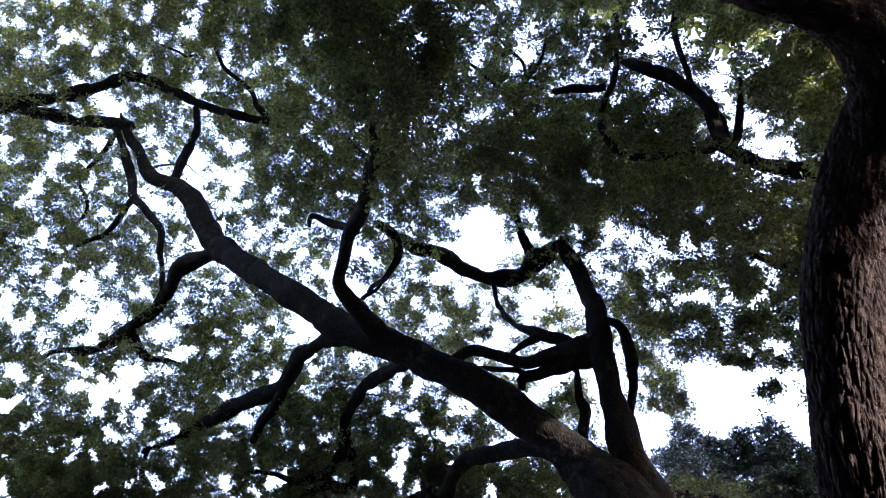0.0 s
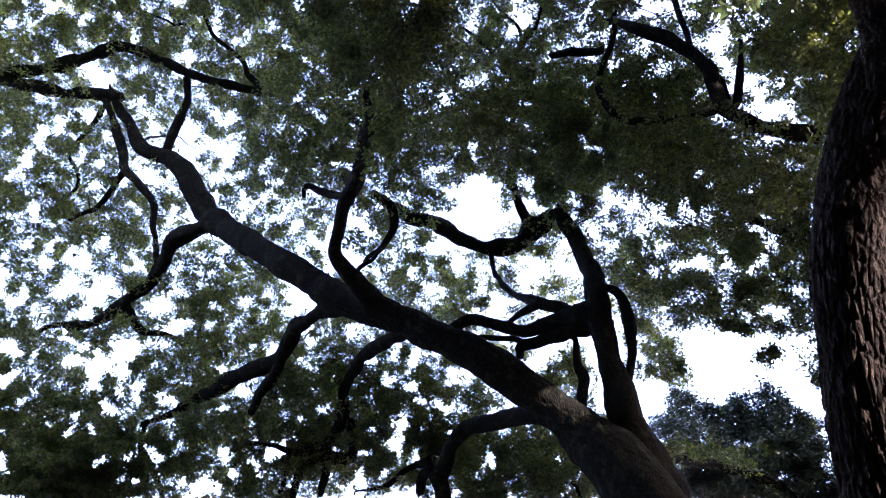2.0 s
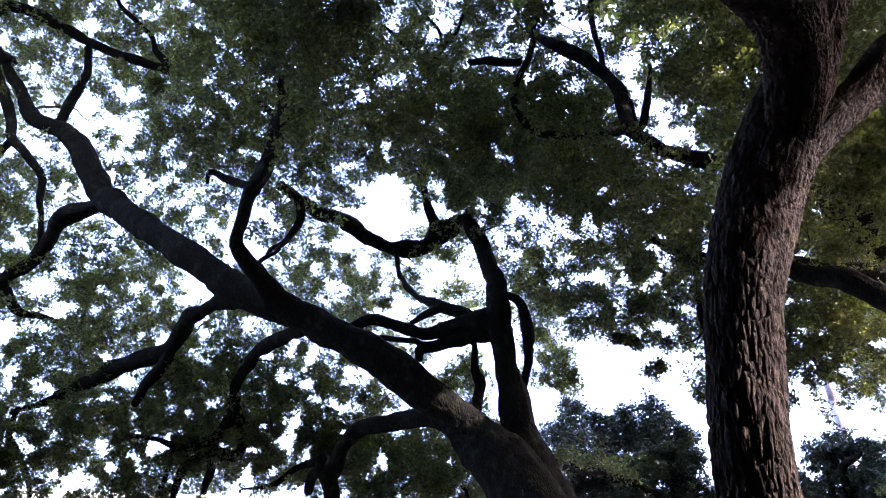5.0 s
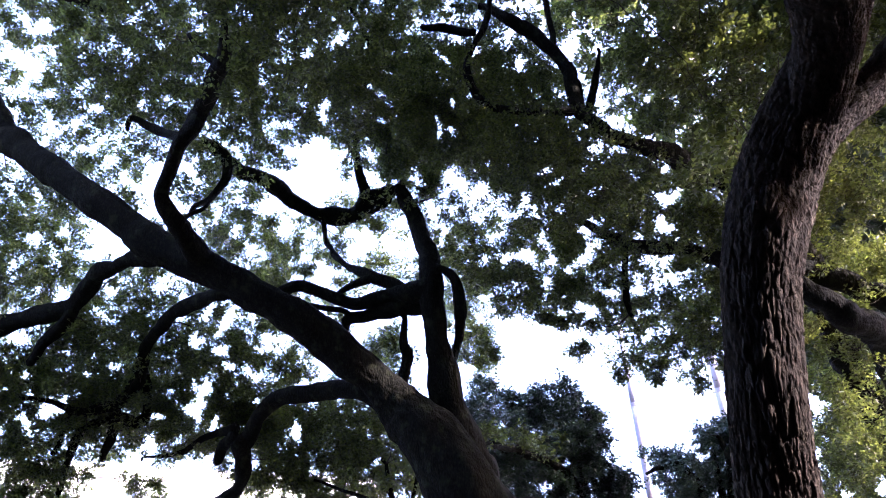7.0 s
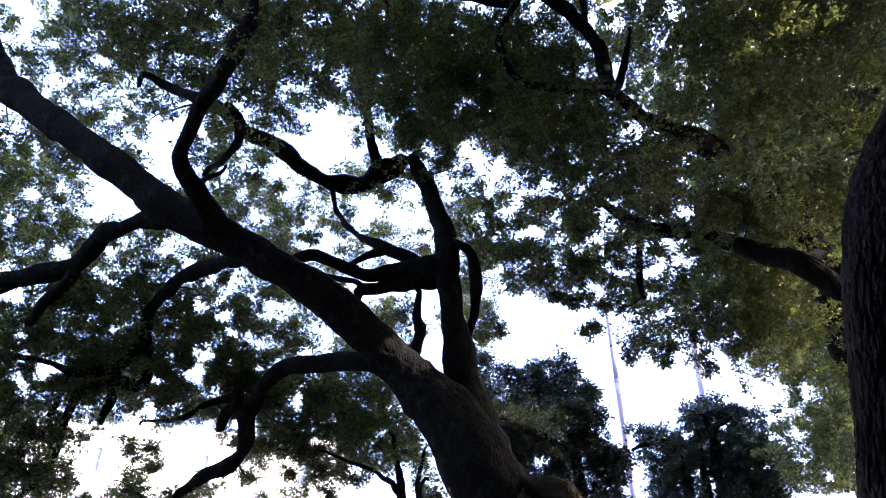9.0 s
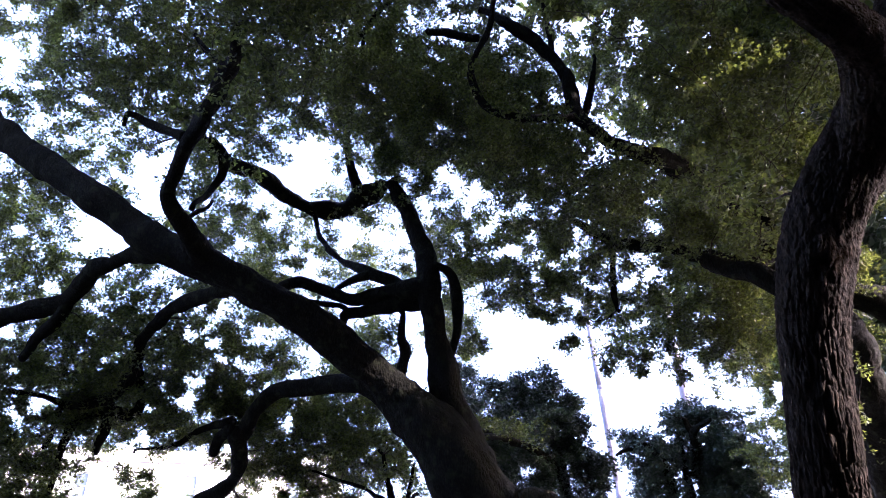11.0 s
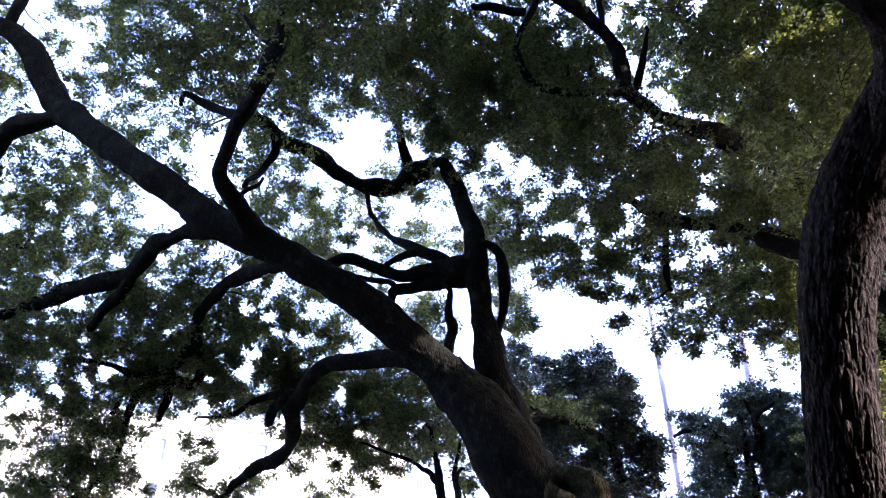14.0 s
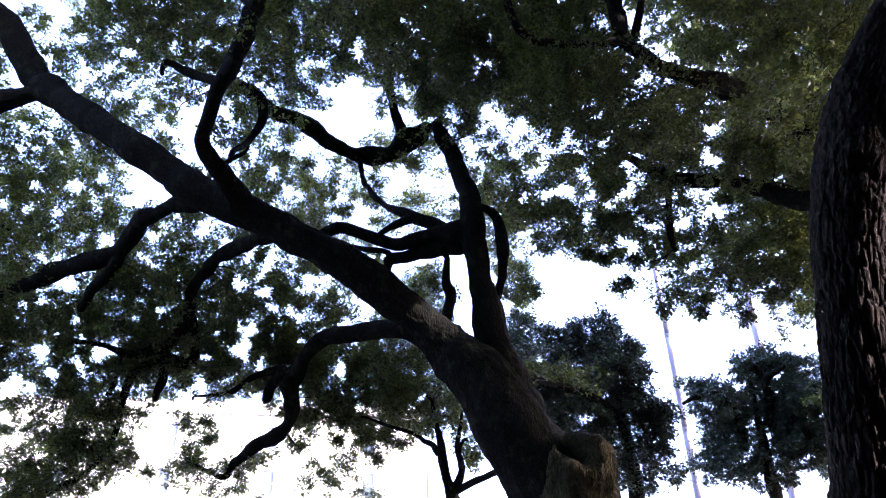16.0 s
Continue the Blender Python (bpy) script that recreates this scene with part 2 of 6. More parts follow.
def note_limbs():
    """The bearings of limbs from the camera, so that most leaves before them go."""
    for rows in LIMB_NODES.values():
        for path in rows:
            at = np.linspace(0, len(path) - 1, 3 * len(path))
            path = np.stack([np.interp(at, np.arange(len(path)), path[:, k]) for k in range(4)], 1)
            u, v, far = bearing_cell(path[:, :3])
            for a, c, d, r in zip(u, v, far, path[:, 3]):
                if r < 0.05 or not (0 < a < 1600 and 0 < c < 800):
                    continue
                high = (r + 0.015) / d / VIEW_STEP
                wide = high / max(0.2, math.cos(c * VIEW_STEP))
                a0, a1, c0, c1 = int(max(0, a - wide)), int(min(1599, a + wide)) + 1, int(max(0, c - high)), int(min(799, c + high)) + 1
                jj, ii = np.meshgrid(np.arange(a0, a1), np.arange(c0, c1))
                disc = ((jj - a) / wide) ** 2 + ((ii - c) / high) ** 2 < 1
                block = LIMB_FAR[c0:c1, a0:a1]
                block[disc] = np.maximum(block[disc], d + 0.2)


def before_limb(p, rng):
    u, v, far = bearing_cell(p)
    seen = (u > 0) & (u < 1599) & (v > 0) & (v < 799)
    limb_far = np.where(seen, LIMB_FAR[np.clip(v, 0, 799).astype(int), np.clip(u, 0, 1599).astype(int)], 0)
    return (far < limb_far) & (rng.rand(len(p)) < 0.72)


def branchlets(tree, boughs, per_bough, seed, inside):
    """Thin branches that join limb nodes with places in the boughs, nearest first."""
    rng = np.random.RandomState(seed)
    nodes = np.vstack(LIMB_NODES[tree.name])
    goals = []
    for x, y, z, r, cover in boughs:
        d = rng.randn(per_bough, 3)
        d *= (rng.rand(per_bough, 1) ** 0.4) / np.linalg.norm(d, axis=1, keepdims=True)
        goals.append(np.array((x, y, z)) + d * r)
    goals = np.vstack(goals)
    goals = goals[~inside(goals)]
    goals = goals[np.argsort([np.linalg.norm(nodes[:, :3] - g, axis=1).min() for g in goals])]
    verts, faces, base = [], [], 0
    for g in goals:
        d = np.linalg.norm(nodes[:, :3] - g, axis=1)
        i = d.argmin()
        far = d[i]
        if far < 0.15 or far > 2.6:
            continue
        a, r0 = nodes[i, :3], min(0.55 * nodes[i, 3], 0.008 + 0.014 * far)
        bend = rng.randn(3) * 0.13 * far
        k = max(4, int(far / 0.12))
        u = np.linspace(0, 1, k)[:, None]
        path = a + (g - a) * u + bend * np.sin(np.pi * u) + rng.randn(k, 3) * 0.018 * far**0.5 * (u > 0)
        path = np.hstack([path, r0 + (0.0035 - r0) * u**0.8])
        v, f = tube_arrays(path, 5, lambda aa, ll, r: 0 * aa * r)
        verts.append(v)
        faces.append(f + base)
        base += len(v)
        nodes = np.vstack([nodes, path[1::2]])
    me = mesh_of("twigwork", np.vstack(verts).tolist(), np.vstack(faces).tolist(), BARK_TWIG)
    part("twigwork", me, tree, kind="stuff")


def leaves(tree, boughs, mat, seed, inside, size=0.055, density=1.35, open_share=0.0, clump=0.18, folded=False):
    """Rosettes of small oak leaves in compact clumps through the boughs."""
    rng = np.random.RandomState(seed)
    tips = []
    for x, y, z, r, cover in boughs:
        sprays = max(3, int(density * 2.1 * cover * r * r / 0.09))
        d = rng.randn(sprays, 3)
        d *= (rng.rand(sprays, 1) ** 0.37) / np.linalg.norm(d, axis=1, keepdims=True)
        centre = np.array((x, y, z)) + d * r * (1.0, 1.15, 0.95)
        n = rng.randint(12, 28, sprays)
        own = np.repeat(np.arange(sprays), n)
        off = rng.randn(len(own), 3)
        off *= (rng.rand(len(own), 1) ** 0.45) / np.linalg.norm(off, axis=1, keepdims=True)
        reach = clump * rng.uniform(0.7, 1.3, sprays)[own, None] * (1, 1, 0.7)
        tips.append(centre[own] + off * reach + 0.02 * rng.randn(len(own), 3))
    tips = np.vstack(tips)
    tips = tips[~inside(tips) & ~in_sun_way(tips, size)]
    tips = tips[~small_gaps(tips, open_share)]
    tips = tips[~before_limb(tips, rng)]
    k = rng.randint(5, 9, len(tips))
    own = np.repeat(np.arange(len(tips)), k)
    n = len(own)
    out = rng.randn(len(tips), 3) * (1, 1, 0.7) + (0, 0, 0.15)
    out /= np.linalg.norm(out, axis=1, keepdims=True)
    way = out[own] * 0.45 + rng.randn(n, 3) * (0.8, 0.8, 0.55) + (0, 0, -0.18)
    way /= np.linalg.norm(way, axis=1, keepdims=True)
    up = rng.randn(n, 3) * 0.55 + (0, 0, 1)
    side = np.cross(way, up)
    side /= np.linalg.norm(side, axis=1, keepdims=True) + 1e-9
    nor = np.cross(side, way)
    ln = size * rng.uniform(0.65, 1.25, (n, 1))
    w = ln * rng.uniform(0.5, 0.74, (n, 1))
    b = tips[own] + way * 0.012 + rng.randn(n, 3) * 0.012
    droop = rng.uniform(-0.02, 0.22, (n, 1))
    if folded:
        v = np.stack([
            b,
            b + way * ln * 0.6 + side * w * 0.5 + nor * (w * 0.14 - ln * droop * 0.4),
            b + way * ln - nor * ln * droop,
            b + way * ln * 0.6 - side * w * 0.5 + nor * (w * 0.14 - ln * droop * 0.4),
        ], 1).reshape(-1, 3)
        first = np.arange(n)[:, None] * 4
        f = np.stack([first + (0, 1, 2), first + (0, 2, 3)], 1).reshape(-1)
    else:
        skew = rng.uniform(-0.25, 0.25, (n, 1)) * ln
        v = np.stack([b, b + way * (ln + skew) + side * w * 0.5, b + way * (ln - skew) - side * w * 0.5 - nor * ln * droop], 1).reshape(-1, 3)
        f = np.arange(3 * n)
    count = len(f) // 3
    me = bpy.data.meshes.new("crown")
    me.vertices.add(len(v))
    me.vertices.foreach_set("co", v.astype(np.float32).ravel())
    me.loops.add(len(f))
    me.loops.foreach_set("vertex_index", f.astype(np.int32))
    me.polygons.add(count)
    me.polygons.foreach_set("loop_start", np.arange(count, dtype=np.int32) * 3)
    me.materials.append(mat)
    me.update(calc_edges=True)
    part("crown", me, tree, kind="stuff")


# ---- sky gaps and boughs of each crown, placed to fit the camera's view: x, y, z, radius (and how thickly leaved) ----
GAPS, BOUGHS = [], {}
BOUGHS["old_oak"] = [(-7.28, 9.62, 13.54, 1.32, 1.1), (-5.71, 9.39, 13.5, 1.31, 1.2), (-4.13, 9.16, 13.28, 1.23, 1.4), (-2.24, 7.85, 11.51, 0.92, 2), (-7.08, 10.41, 11.7, 1.16, 1.2), (-6.04, 10.16, 12.87, 1.1, 1.3), (-4.1, 9.89, 12.19, 1.01, 1.8), (-2.46, 8.48, 10.41, 0.9, 2), (-1.35, 8.31, 10.19, 0.93, 2), (-2.03, 8.99, 9.71, 0.68, 1.8), (-0.94, 8.93, 9.67, 0.77, 1.8), (-6.66, 11, 10.58, 1.15, 1.3), (-5.46, 10.6, 10.64, 0.82, 1.2), (-2.92, 9.54, 10.24, 0.67, 1.7), (-3.56, 9.95, 10.28, 0.59, 1.3), (-0.14, 8.94, 9.9, 0.64, 1.4), (1.47, 9.09, 10.51, 0.82, 1.9), (2.22, 8.71, 9.61, 0.72, 2)]
BOUGHS["old_oak"] += [(-6.46, 11.69, 9.68, 1.15, 1.4), (-5.17, 11.54, 9.57, 1.03, 1.4), (-3.62, 11.32, 9.2, 1.01, 1.5), (-2.82, 10.5, 9.67, 0.79, 1.5), (-0.71, 10.14, 9.25, 0.67, 1.6), (0.14, 11.78, 9.51, 0.8, 1.4), (-0.71, 11.32, 9.37, 0.62, 1.6), (1.41, 11.57, 9.62, 0.86, 1.2), (1.93, 9.66, 9.4, 0.57, 1.7), (0.6, 11.99, 9.18, 0.64, 1.5), (-6.5, 12.87, 8.2, 1.15, 1.4), (-4.98, 12.53, 8.14, 1.08, 1.5), (-3.64, 11.89, 8.48, 0.96, 1.5), (-5.96, 12.29, 8.87, 0.94, 1.3), (-1.2, 11.09, 7.77, 0.85, 1.8), (-2.42, 11.72, 7.91, 0.83, 1.6), (-0.15, 11.6, 7.82, 0.79, 2), (2.42, 12.6, 8.21, 0.75, 1.5)]
BOUGHS["old_oak"] += [(3.76, 11.77, 8.47, 0.42, 1.5), (4.23, 11.82, 8.36, 0.5, 2), (4.44, 11.68, 8.19, 0.31, 2.2), (-6.12, 13.16, 7.13, 1.01, 1.2), (-4.84, 12.78, 7.16, 0.95, 1.2), (-3.61, 12.4, 7.18, 0.93, 1.3), (-2.28, 11.98, 7.09, 0.91, 1.8), (-1.23, 11.77, 7.07, 0.9, 1.8), (-0.09, 12.08, 7.2, 0.88, 1.9), (0.87, 12.04, 7.8, 0.71, 1.7), (1.06, 12.65, 7.01, 0.81, 1.7), (2.01, 12.22, 6.79, 0.79, 2), (2.52, 11.34, 6.56, 0.55, 2), (-5.85, 13.17, 6.12, 0.92, 1.2), (-4.79, 13.06, 6.15, 0.92, 1.2), (-3.72, 13.02, 6.41, 0.88, 1.2), (-2.53, 13.01, 6.29, 0.88, 1.9), (-1.47, 12.78, 6.47, 0.88, 1.9)]
BOUGHS["old_oak"] += [(-0.41, 12.6, 6.57, 0.79, 1.9), (0.8, 12.85, 6.45, 0.8, 1.9), (-3.62, 13.82, 5.13, 0.78, 1.2), (-2.58, 13.47, 5.16, 0.69, 1.8), (-3.13, 13.75, 4.62, 0.63, 1.3), (-4.06, 13.92, 5.96, 0.57, 1), (-2.39, 13.36, 5.81, 0.57, 1.2), (-1.05, 14.09, 5.16, 0.42, 1.9), (-0.38, 13.76, 4.77, 0.5, 1.8), (-0.07, 13.17, 5.14, 0.25, 1.5), (-0.97, 13.86, 5.66, 0.35, 1.2), (0.9, 12.64, 5.89, 0.58, 1.8), (1.64, 12.41, 5.87, 0.68, 1.9), (1.17, 13.58, 5.04, 0.5, 1.6), (1.71, 13.02, 5.45, 0.45, 1.5), (2.25, 12.05, 5.74, 0.57, 2), (2.68, 11.24, 5.64, 0.45, 1.7), (-1.41, 12.51, 6.65, 0.8, 1.1)]
BOUGHS["old_oak"] += [(-2.4, 12.94, 6.66, 0.76, 1), (-0.38, 12.36, 6.56, 0.67, 2), (1.07, 11.69, 6.13, 0.55, 2.4), (1.82, 10.93, 5.98, 0.53, 2.3), (-0.12, 12.15, 7.14, 0.68, 1.5), (2, 13.63, 4.94, 0.4, 1.2), (2.82, 10.53, 4.76, 0.25, 1.2), (0.52, 12.79, 5.25, 0.26, 1.2), (0.67, 7.49, 11.97, 0.8, 1.1), (1.44, 7.58, 11.77, 0.75, 1.1), (0.37, 8.05, 11.46, 0.66, 1.2), (1.43, 8.18, 11.34, 0.71, 1.4), (1.83, 7.13, 11.98, 0.55, 1.1), (-8.25, 9.42, 12.76, 1.15, 1.4), (-8.32, 10.67, 11.5, 1.16, 1.2), (-8.07, 11.48, 10.13, 1.15, 1.4), (-7.93, 12.44, 8.9, 1.04, 1.4), (-7.57, 13, 7.49, 1.01, 1.6)]
BOUGHS["old_oak"] += [(-7.01, 13.23, 6.17, 0.97, 1.8), (-7.14, 8.22, 13.83, 1.13, 1.4), (-5.43, 7.93, 13.69, 1.11, 1.5), (-3.8, 7.54, 13.37, 1.08, 1.7), (-2.36, 7, 12.59, 0.92, 2), (0.56, 6.64, 12.74, 0.83, 1.5), (1.67, 6.24, 12.31, 0.79, 1.6), (-3.16, 13.61, 5.99, 0.57, 0.8), (-3.89, 13.64, 6.7, 0.68, 0.8), (-3.58, 13.85, 4.68, 0.54, 1), (-3.21, 13.51, 6.55, 0.58, 0.8), (1.81, 12.03, 10.98, 0.69, 1), (2.68, 12.37, 10.01, 0.69, 1), (0.27, 11.89, 10.05, 0.64, 1.1), (3.57, 11.51, 9.96, 0.67, 1.3), (4.18, 11.85, 9.12, 0.61, 1.2), (1.44, 12.77, 9.04, 0.56, 1), (2.72, 13.12, 8.83, 0.52, 1.2)]
BOUGHS["old_oak"] += [(-4.76, 13.41, 9.78, 0.74, 1.2), (-3.66, 13.03, 10.21, 0.64, 1), (-4.51, 13.73, 8.78, 0.73, 1.3), (-3.28, 13.14, 9.08, 0.63, 1.2), (-2.04, 12.71, 8.38, 0.61, 1.2), (-4.11, 13.79, 7.71, 0.71, 1.4), (-2.82, 13.22, 7.57, 0.7, 1.4), (-1.67, 12.65, 7.52, 0.59, 1.4), (-0.36, 9.02, 10.99, 0.55, 1.6), (0.47, 8.89, 10.77, 0.55, 1.8), (0.92, 8.13, 10.79, 0.53, 2), (1.33, 8.76, 10.18, 0.54, 1.8), (2.13, 8.83, 9.66, 0.5, 1.8), (1.69, 8.16, 10.36, 0.53, 2)]
BOUGHS["old_oak"] += [(-0.17, 10.29, 9.8, 0.18, 1.2), (0.66, 10.42, 9.55, 0.16, 1.2), (1.24, 10.23, 9.4, 0.14, 1.2), (-6.31, 12.67, 8.11, 0.62, 0.7), (-5.16, 12.68, 7.64, 0.61, 0.7), (-6.02, 13.03, 6.97, 0.6, 0.8), (-4.52, 12.92, 6.62, 0.59, 0.8)]
BOUGHS["old_oak"] += [(-3.27, 12.67, 6.81, 0.59, 0.7), (-5.56, 13.14, 6.13, 0.58, 0.8), (-2.12, 12.86, 6.76, 0.6, 0.7), (-1.03, 12.74, 6.79, 0.6, 0.7), (-0.11, 12.83, 6.58, 0.6, 0.7), (-2.33, 7.08, 10.88, 0.59, 1), (-1.2, 5.4, 9.65, 0.48, 1), (-0.19, 6.43, 9.85, 0.46, 1), (0.28, 7.1, 11.37, 0.53, 0.8), (-0.73, 6.96, 9.23, 0.46, 1), (-2.61, 8.07, 10.46, 0.53, 0.8), (-9.44, 9.54, 13.06, 1.06, 1.2), (-9.32, 10.45, 11.89, 1.06, 1.2), (-9.19, 11.36, 10.73, 1.06, 1.3), (-8.93, 12.09, 9.45, 1.04, 1.4), (-8.67, 12.79, 8.21, 1.03, 1.5), (-8.19, 13.26, 6.91, 1.1, 1.6), (-6.87, 13.58, 5.72, 0.97, 1.7)]
BOUGHS["old_oak"] += [(-5.68, 13.69, 5.44, 0.97, 1.7), (-7.93, 13.63, 5.76, 0.97, 1.6), (-5.89, 13.07, 6.58, 0.79, 1.4), (-5.15, 13.28, 5.91, 0.77, 1.6), (-6.31, 13.4, 5.88, 0.77, 1.5), (-8.56, 8.44, 13.71, 1.13, 1.3), (-7.2, 7.52, 14.09, 1.1, 1.3), (-5.52, 7.24, 13.94, 1.08, 1.3), (-3.97, 6.92, 13.69, 1.05, 1.4), (-2.42, 6.24, 12.76, 0.88, 1.5), (1.95, 10.68, 5.73, 0.31, 1.3), (2.38, 10.34, 5.67, 0.3, 1.2), (2.59, 10.42, 5.25, 0.25, 1.3), (2.14, 10.68, 5.05, 0.23, 1.2), (1.77, 10.93, 5.43, 0.29, 1.2), (2.25, 10.45, 5.17, 0.2, 1.2), (2.77, 10.17, 4.59, 0.1, 1), (3.82, 9.4, 5.64, 0.24, 1.5)]
BOUGHS["old_oak"] += [(4.57, 10.01, 5.86, 0.24, 1.5), (3.31, 9.17, 5.49, 0.17, 1.2), (-7.04, 12.13, 6.64, 0.69, 2), (-6.21, 12.28, 6.16, 0.68, 2), (-7.03, 12.6, 5.71, 0.68, 2), (-5.45, 12.14, 6.38, 0.58, 1.5), (-7.69, 11.96, 7.14, 0.6, 1.5), (0.48, 12.13, 6.68, 0.48, 1.4), (1.27, 12.06, 6.36, 0.48, 1.4), (2, 11.48, 6.05, 0.46, 1.4), (0.37, 12.64, 6.06, 0.38, 1.2), (1.6, 11.18, 6.66, 0.46, 1.2), (2.39, 11.18, 5.54, 0.44, 1.2), (1.43, 12.52, 5.66, 0.43, 1.2)]
BOUGHS["near_oak"] = [(-0.71, 4.52, 7.79, 0.58, 3), (-0.46, 4.93, 7.57, 0.48, 2.8), (-0.93, 5.11, 7.72, 0.41, 2.4), (-0.21, 4.54, 7.72, 0.28, 2.4), (-1.4, 5.55, 7.54, 0.3, 1.5), (-1.17, 4.76, 7.86, 0.26, 1.8), (0.02, 4.97, 7.79, 0.21, 2), (-0.62, 5.77, 7.49, 0.31, 2), (-0.93, 6.08, 7.46, 0.25, 1.6), (-1.61, 5.31, 7.86, 0.22, 1.2), (-0.17, 4.44, 8, 0.28, 2), (-1.33, 6.31, 7.54, 0.23, 1.3), (-0.14, 5.8, 7.73, 0.25, 1.6), (0.34, 6.62, 8.57, 0.58, 2.2), (0.84, 6.53, 8.97, 0.59, 2.1), (1.78, 7.05, 9.34, 0.71, 2.6), (2.57, 6.75, 9.14, 0.65, 2.6), (2.88, 5.67, 7.56, 0.53, 2.6)]
BOUGHS["near_oak"] += [(3.19, 5.25, 6.77, 0.48, 2.7), (2.49, 6.61, 8.04, 0.56, 2.2), (3.15, 6.6, 7.65, 0.55, 2.4), (3.78, 6.59, 7.27, 0.51, 2.3), (2.87, 6.57, 10.95, 0.67, 1.4), (3.98, 6.82, 11.33, 0.71, 1.3), (2.9, 3.84, 7.13, 0.35, 2.1), (3.07, 3.85, 6.78, 0.24, 2.3), (4.92, 7.21, 10.73, 0.75, 1.3), (4.72, 5.95, 9.11, 0.44, 1.6), (4.72, 6.67, 9.01, 0.46, 1.6), (1.98, 6.74, 11.16, 0.64, 1.3), (2.21, 6.88, 10.31, 0.58, 1.7), (3.04, 6.84, 10.27, 0.58, 1.8), (2.74, 4.3, 8.19, 0.34, 1.8), (1.18, 3.3, 6.39, 0.17, 1.6), (2.95, 3.86, 7.04, 0.4, 2.4), (3.31, 3.65, 6.81, 0.39, 2.4)]
BOUGHS["near_oak"] += [(3.44, 3.28, 6.55, 0.32, 2.2), (4.84, 5.51, 8.13, 0.62, 2.2), (4.98, 4.96, 7.96, 0.52, 2.4), (5.28, 5.7, 7.61, 0.55, 2.4), (4, 5.68, 7.32, 0.52, 2.4), (-0.76, 4.15, 8.27, 0.61, 4), (-0.1, 4.22, 8.43, 0.4, 3), (2.34, 4.85, 9.96, 0.62, 1.9), (3.17, 4.76, 9.99, 0.55, 1.8), (2.86, 3.48, 7.43, 0.34, 2.2), (-0.7, 5.61, 7.71, 0.28, 2.2), (-0.16, 5.89, 8.1, 0.33, 2), (1.51, 7.31, 9.35, 0.56, 1.6), (2.32, 7.28, 9.31, 0.56, 1.6), (0.93, 7.83, 9.57, 0.51, 1.5), (3.25, 7.53, 8.89, 0.48, 1.6), (0.08, 7.52, 9.25, 0.48, 1.5), (3.58, 4.15, 6.08, 0.27, 2.2)]
BOUGHS["near_oak"] += [(3.87, 4.83, 6.8, 0.26, 1.8), (3.78, 4.31, 5.74, 0.25, 2), (1.91, 7.52, 10.29, 0.59, 2.4), (2.71, 7.25, 10.31, 0.59, 2.4), (3.64, 7.35, 10.64, 0.53, 2), (2.23, 7.87, 9.57, 0.59, 2.4), (3.13, 7.62, 9.53, 0.59, 2.4), (3.99, 7.52, 9.26, 0.59, 2.2), (4.99, 7.32, 10.98, 0.55, 0.9), (5.46, 7.52, 10.45, 0.55, 0.8), (6.19, 7.12, 10.7, 0.64, 1), (7.22, 6.72, 10.81, 0.64, 1), (6.57, 7.35, 10.16, 0.6, 1.6), (7.25, 6.14, 9.79, 0.59, 1.8), (6.26, 5.91, 10.63, 0.51, 1.6), (5.35, 6.63, 10.92, 0.53, 1.5), (6.5, 5.15, 9.79, 0.54, 1.8), (2.39, 3.11, 5.04, 0.17, 3)]
BOUGHS["near_oak"] += [(2.25, 2.93, 4.63, 0.13, 3), (2.64, 3.53, 5.4, 0.17, 2.4), (3.05, 4.12, 5.81, 0.19, 2.2), (2.53, 3.25, 5.12, 0.15, 2), (2.26, 5.65, 7.82, 0.25, 2.2), (1.9, 5.7, 7.95, 0.26, 2.2), (1.77, 5.69, 8.46, 0.23, 2), (1.8, 7.45, 9.49, 0.48, 1.6), (2.55, 7.16, 9.58, 0.48, 1.6), (2.41, 7.69, 8.81, 0.48, 1.5), (2.93, 6.73, 9.09, 0.46, 1.5), (3.14, 7.08, 8.44, 0.46, 1.4), (1.38, 7.24, 10.03, 0.48, 1.6), (1.9, 6.62, 9.78, 0.46, 1.6), (3.54, 6.66, 7.94, 0.44, 1.4), (3.51, 2.57, 6.67, 0.32, 2.6), (3.85, 2.81, 6.52, 0.29, 2.6), (4.03, 2.98, 7.6, 0.27, 2.2)]
BOUGHS["near_oak"] += [(4.65, 3.35, 6.77, 0.27, 2.4), (4.21, 4.94, 7.94, 0.37, 1.8), (4.47, 4.59, 7.58, 0.35, 1.8), (4.27, 5.8, 8.48, 0.34, 1.4), (4.41, 4.31, 6.89, 0.32, 2), (4.44, 4.82, 6.85, 0.28, 1.8), (1.87, 7.17, 9.45, 0.46, 1.3), (2.51, 6.93, 9.51, 0.46, 1.3), (3.18, 6.77, 9.44, 0.46, 1.2), (3.75, 6.51, 9.56, 0.38, 1.1), (2.11, 7.47, 8.86, 0.46, 1.2), (2.84, 7.24, 8.85, 0.46, 1.2), (3.6, 7.09, 8.71, 0.46, 1.1), (2.59, 7.9, 8.53, 0.43, 1.1), (3.23, 7.49, 8.26, 0.42, 1.1), (0.51, 8.33, 10.24, 0.51, 1), (-0.03, 9.16, 10.17, 0.44, 0.8), (1.24, 8.43, 9.72, 0.46, 1)]
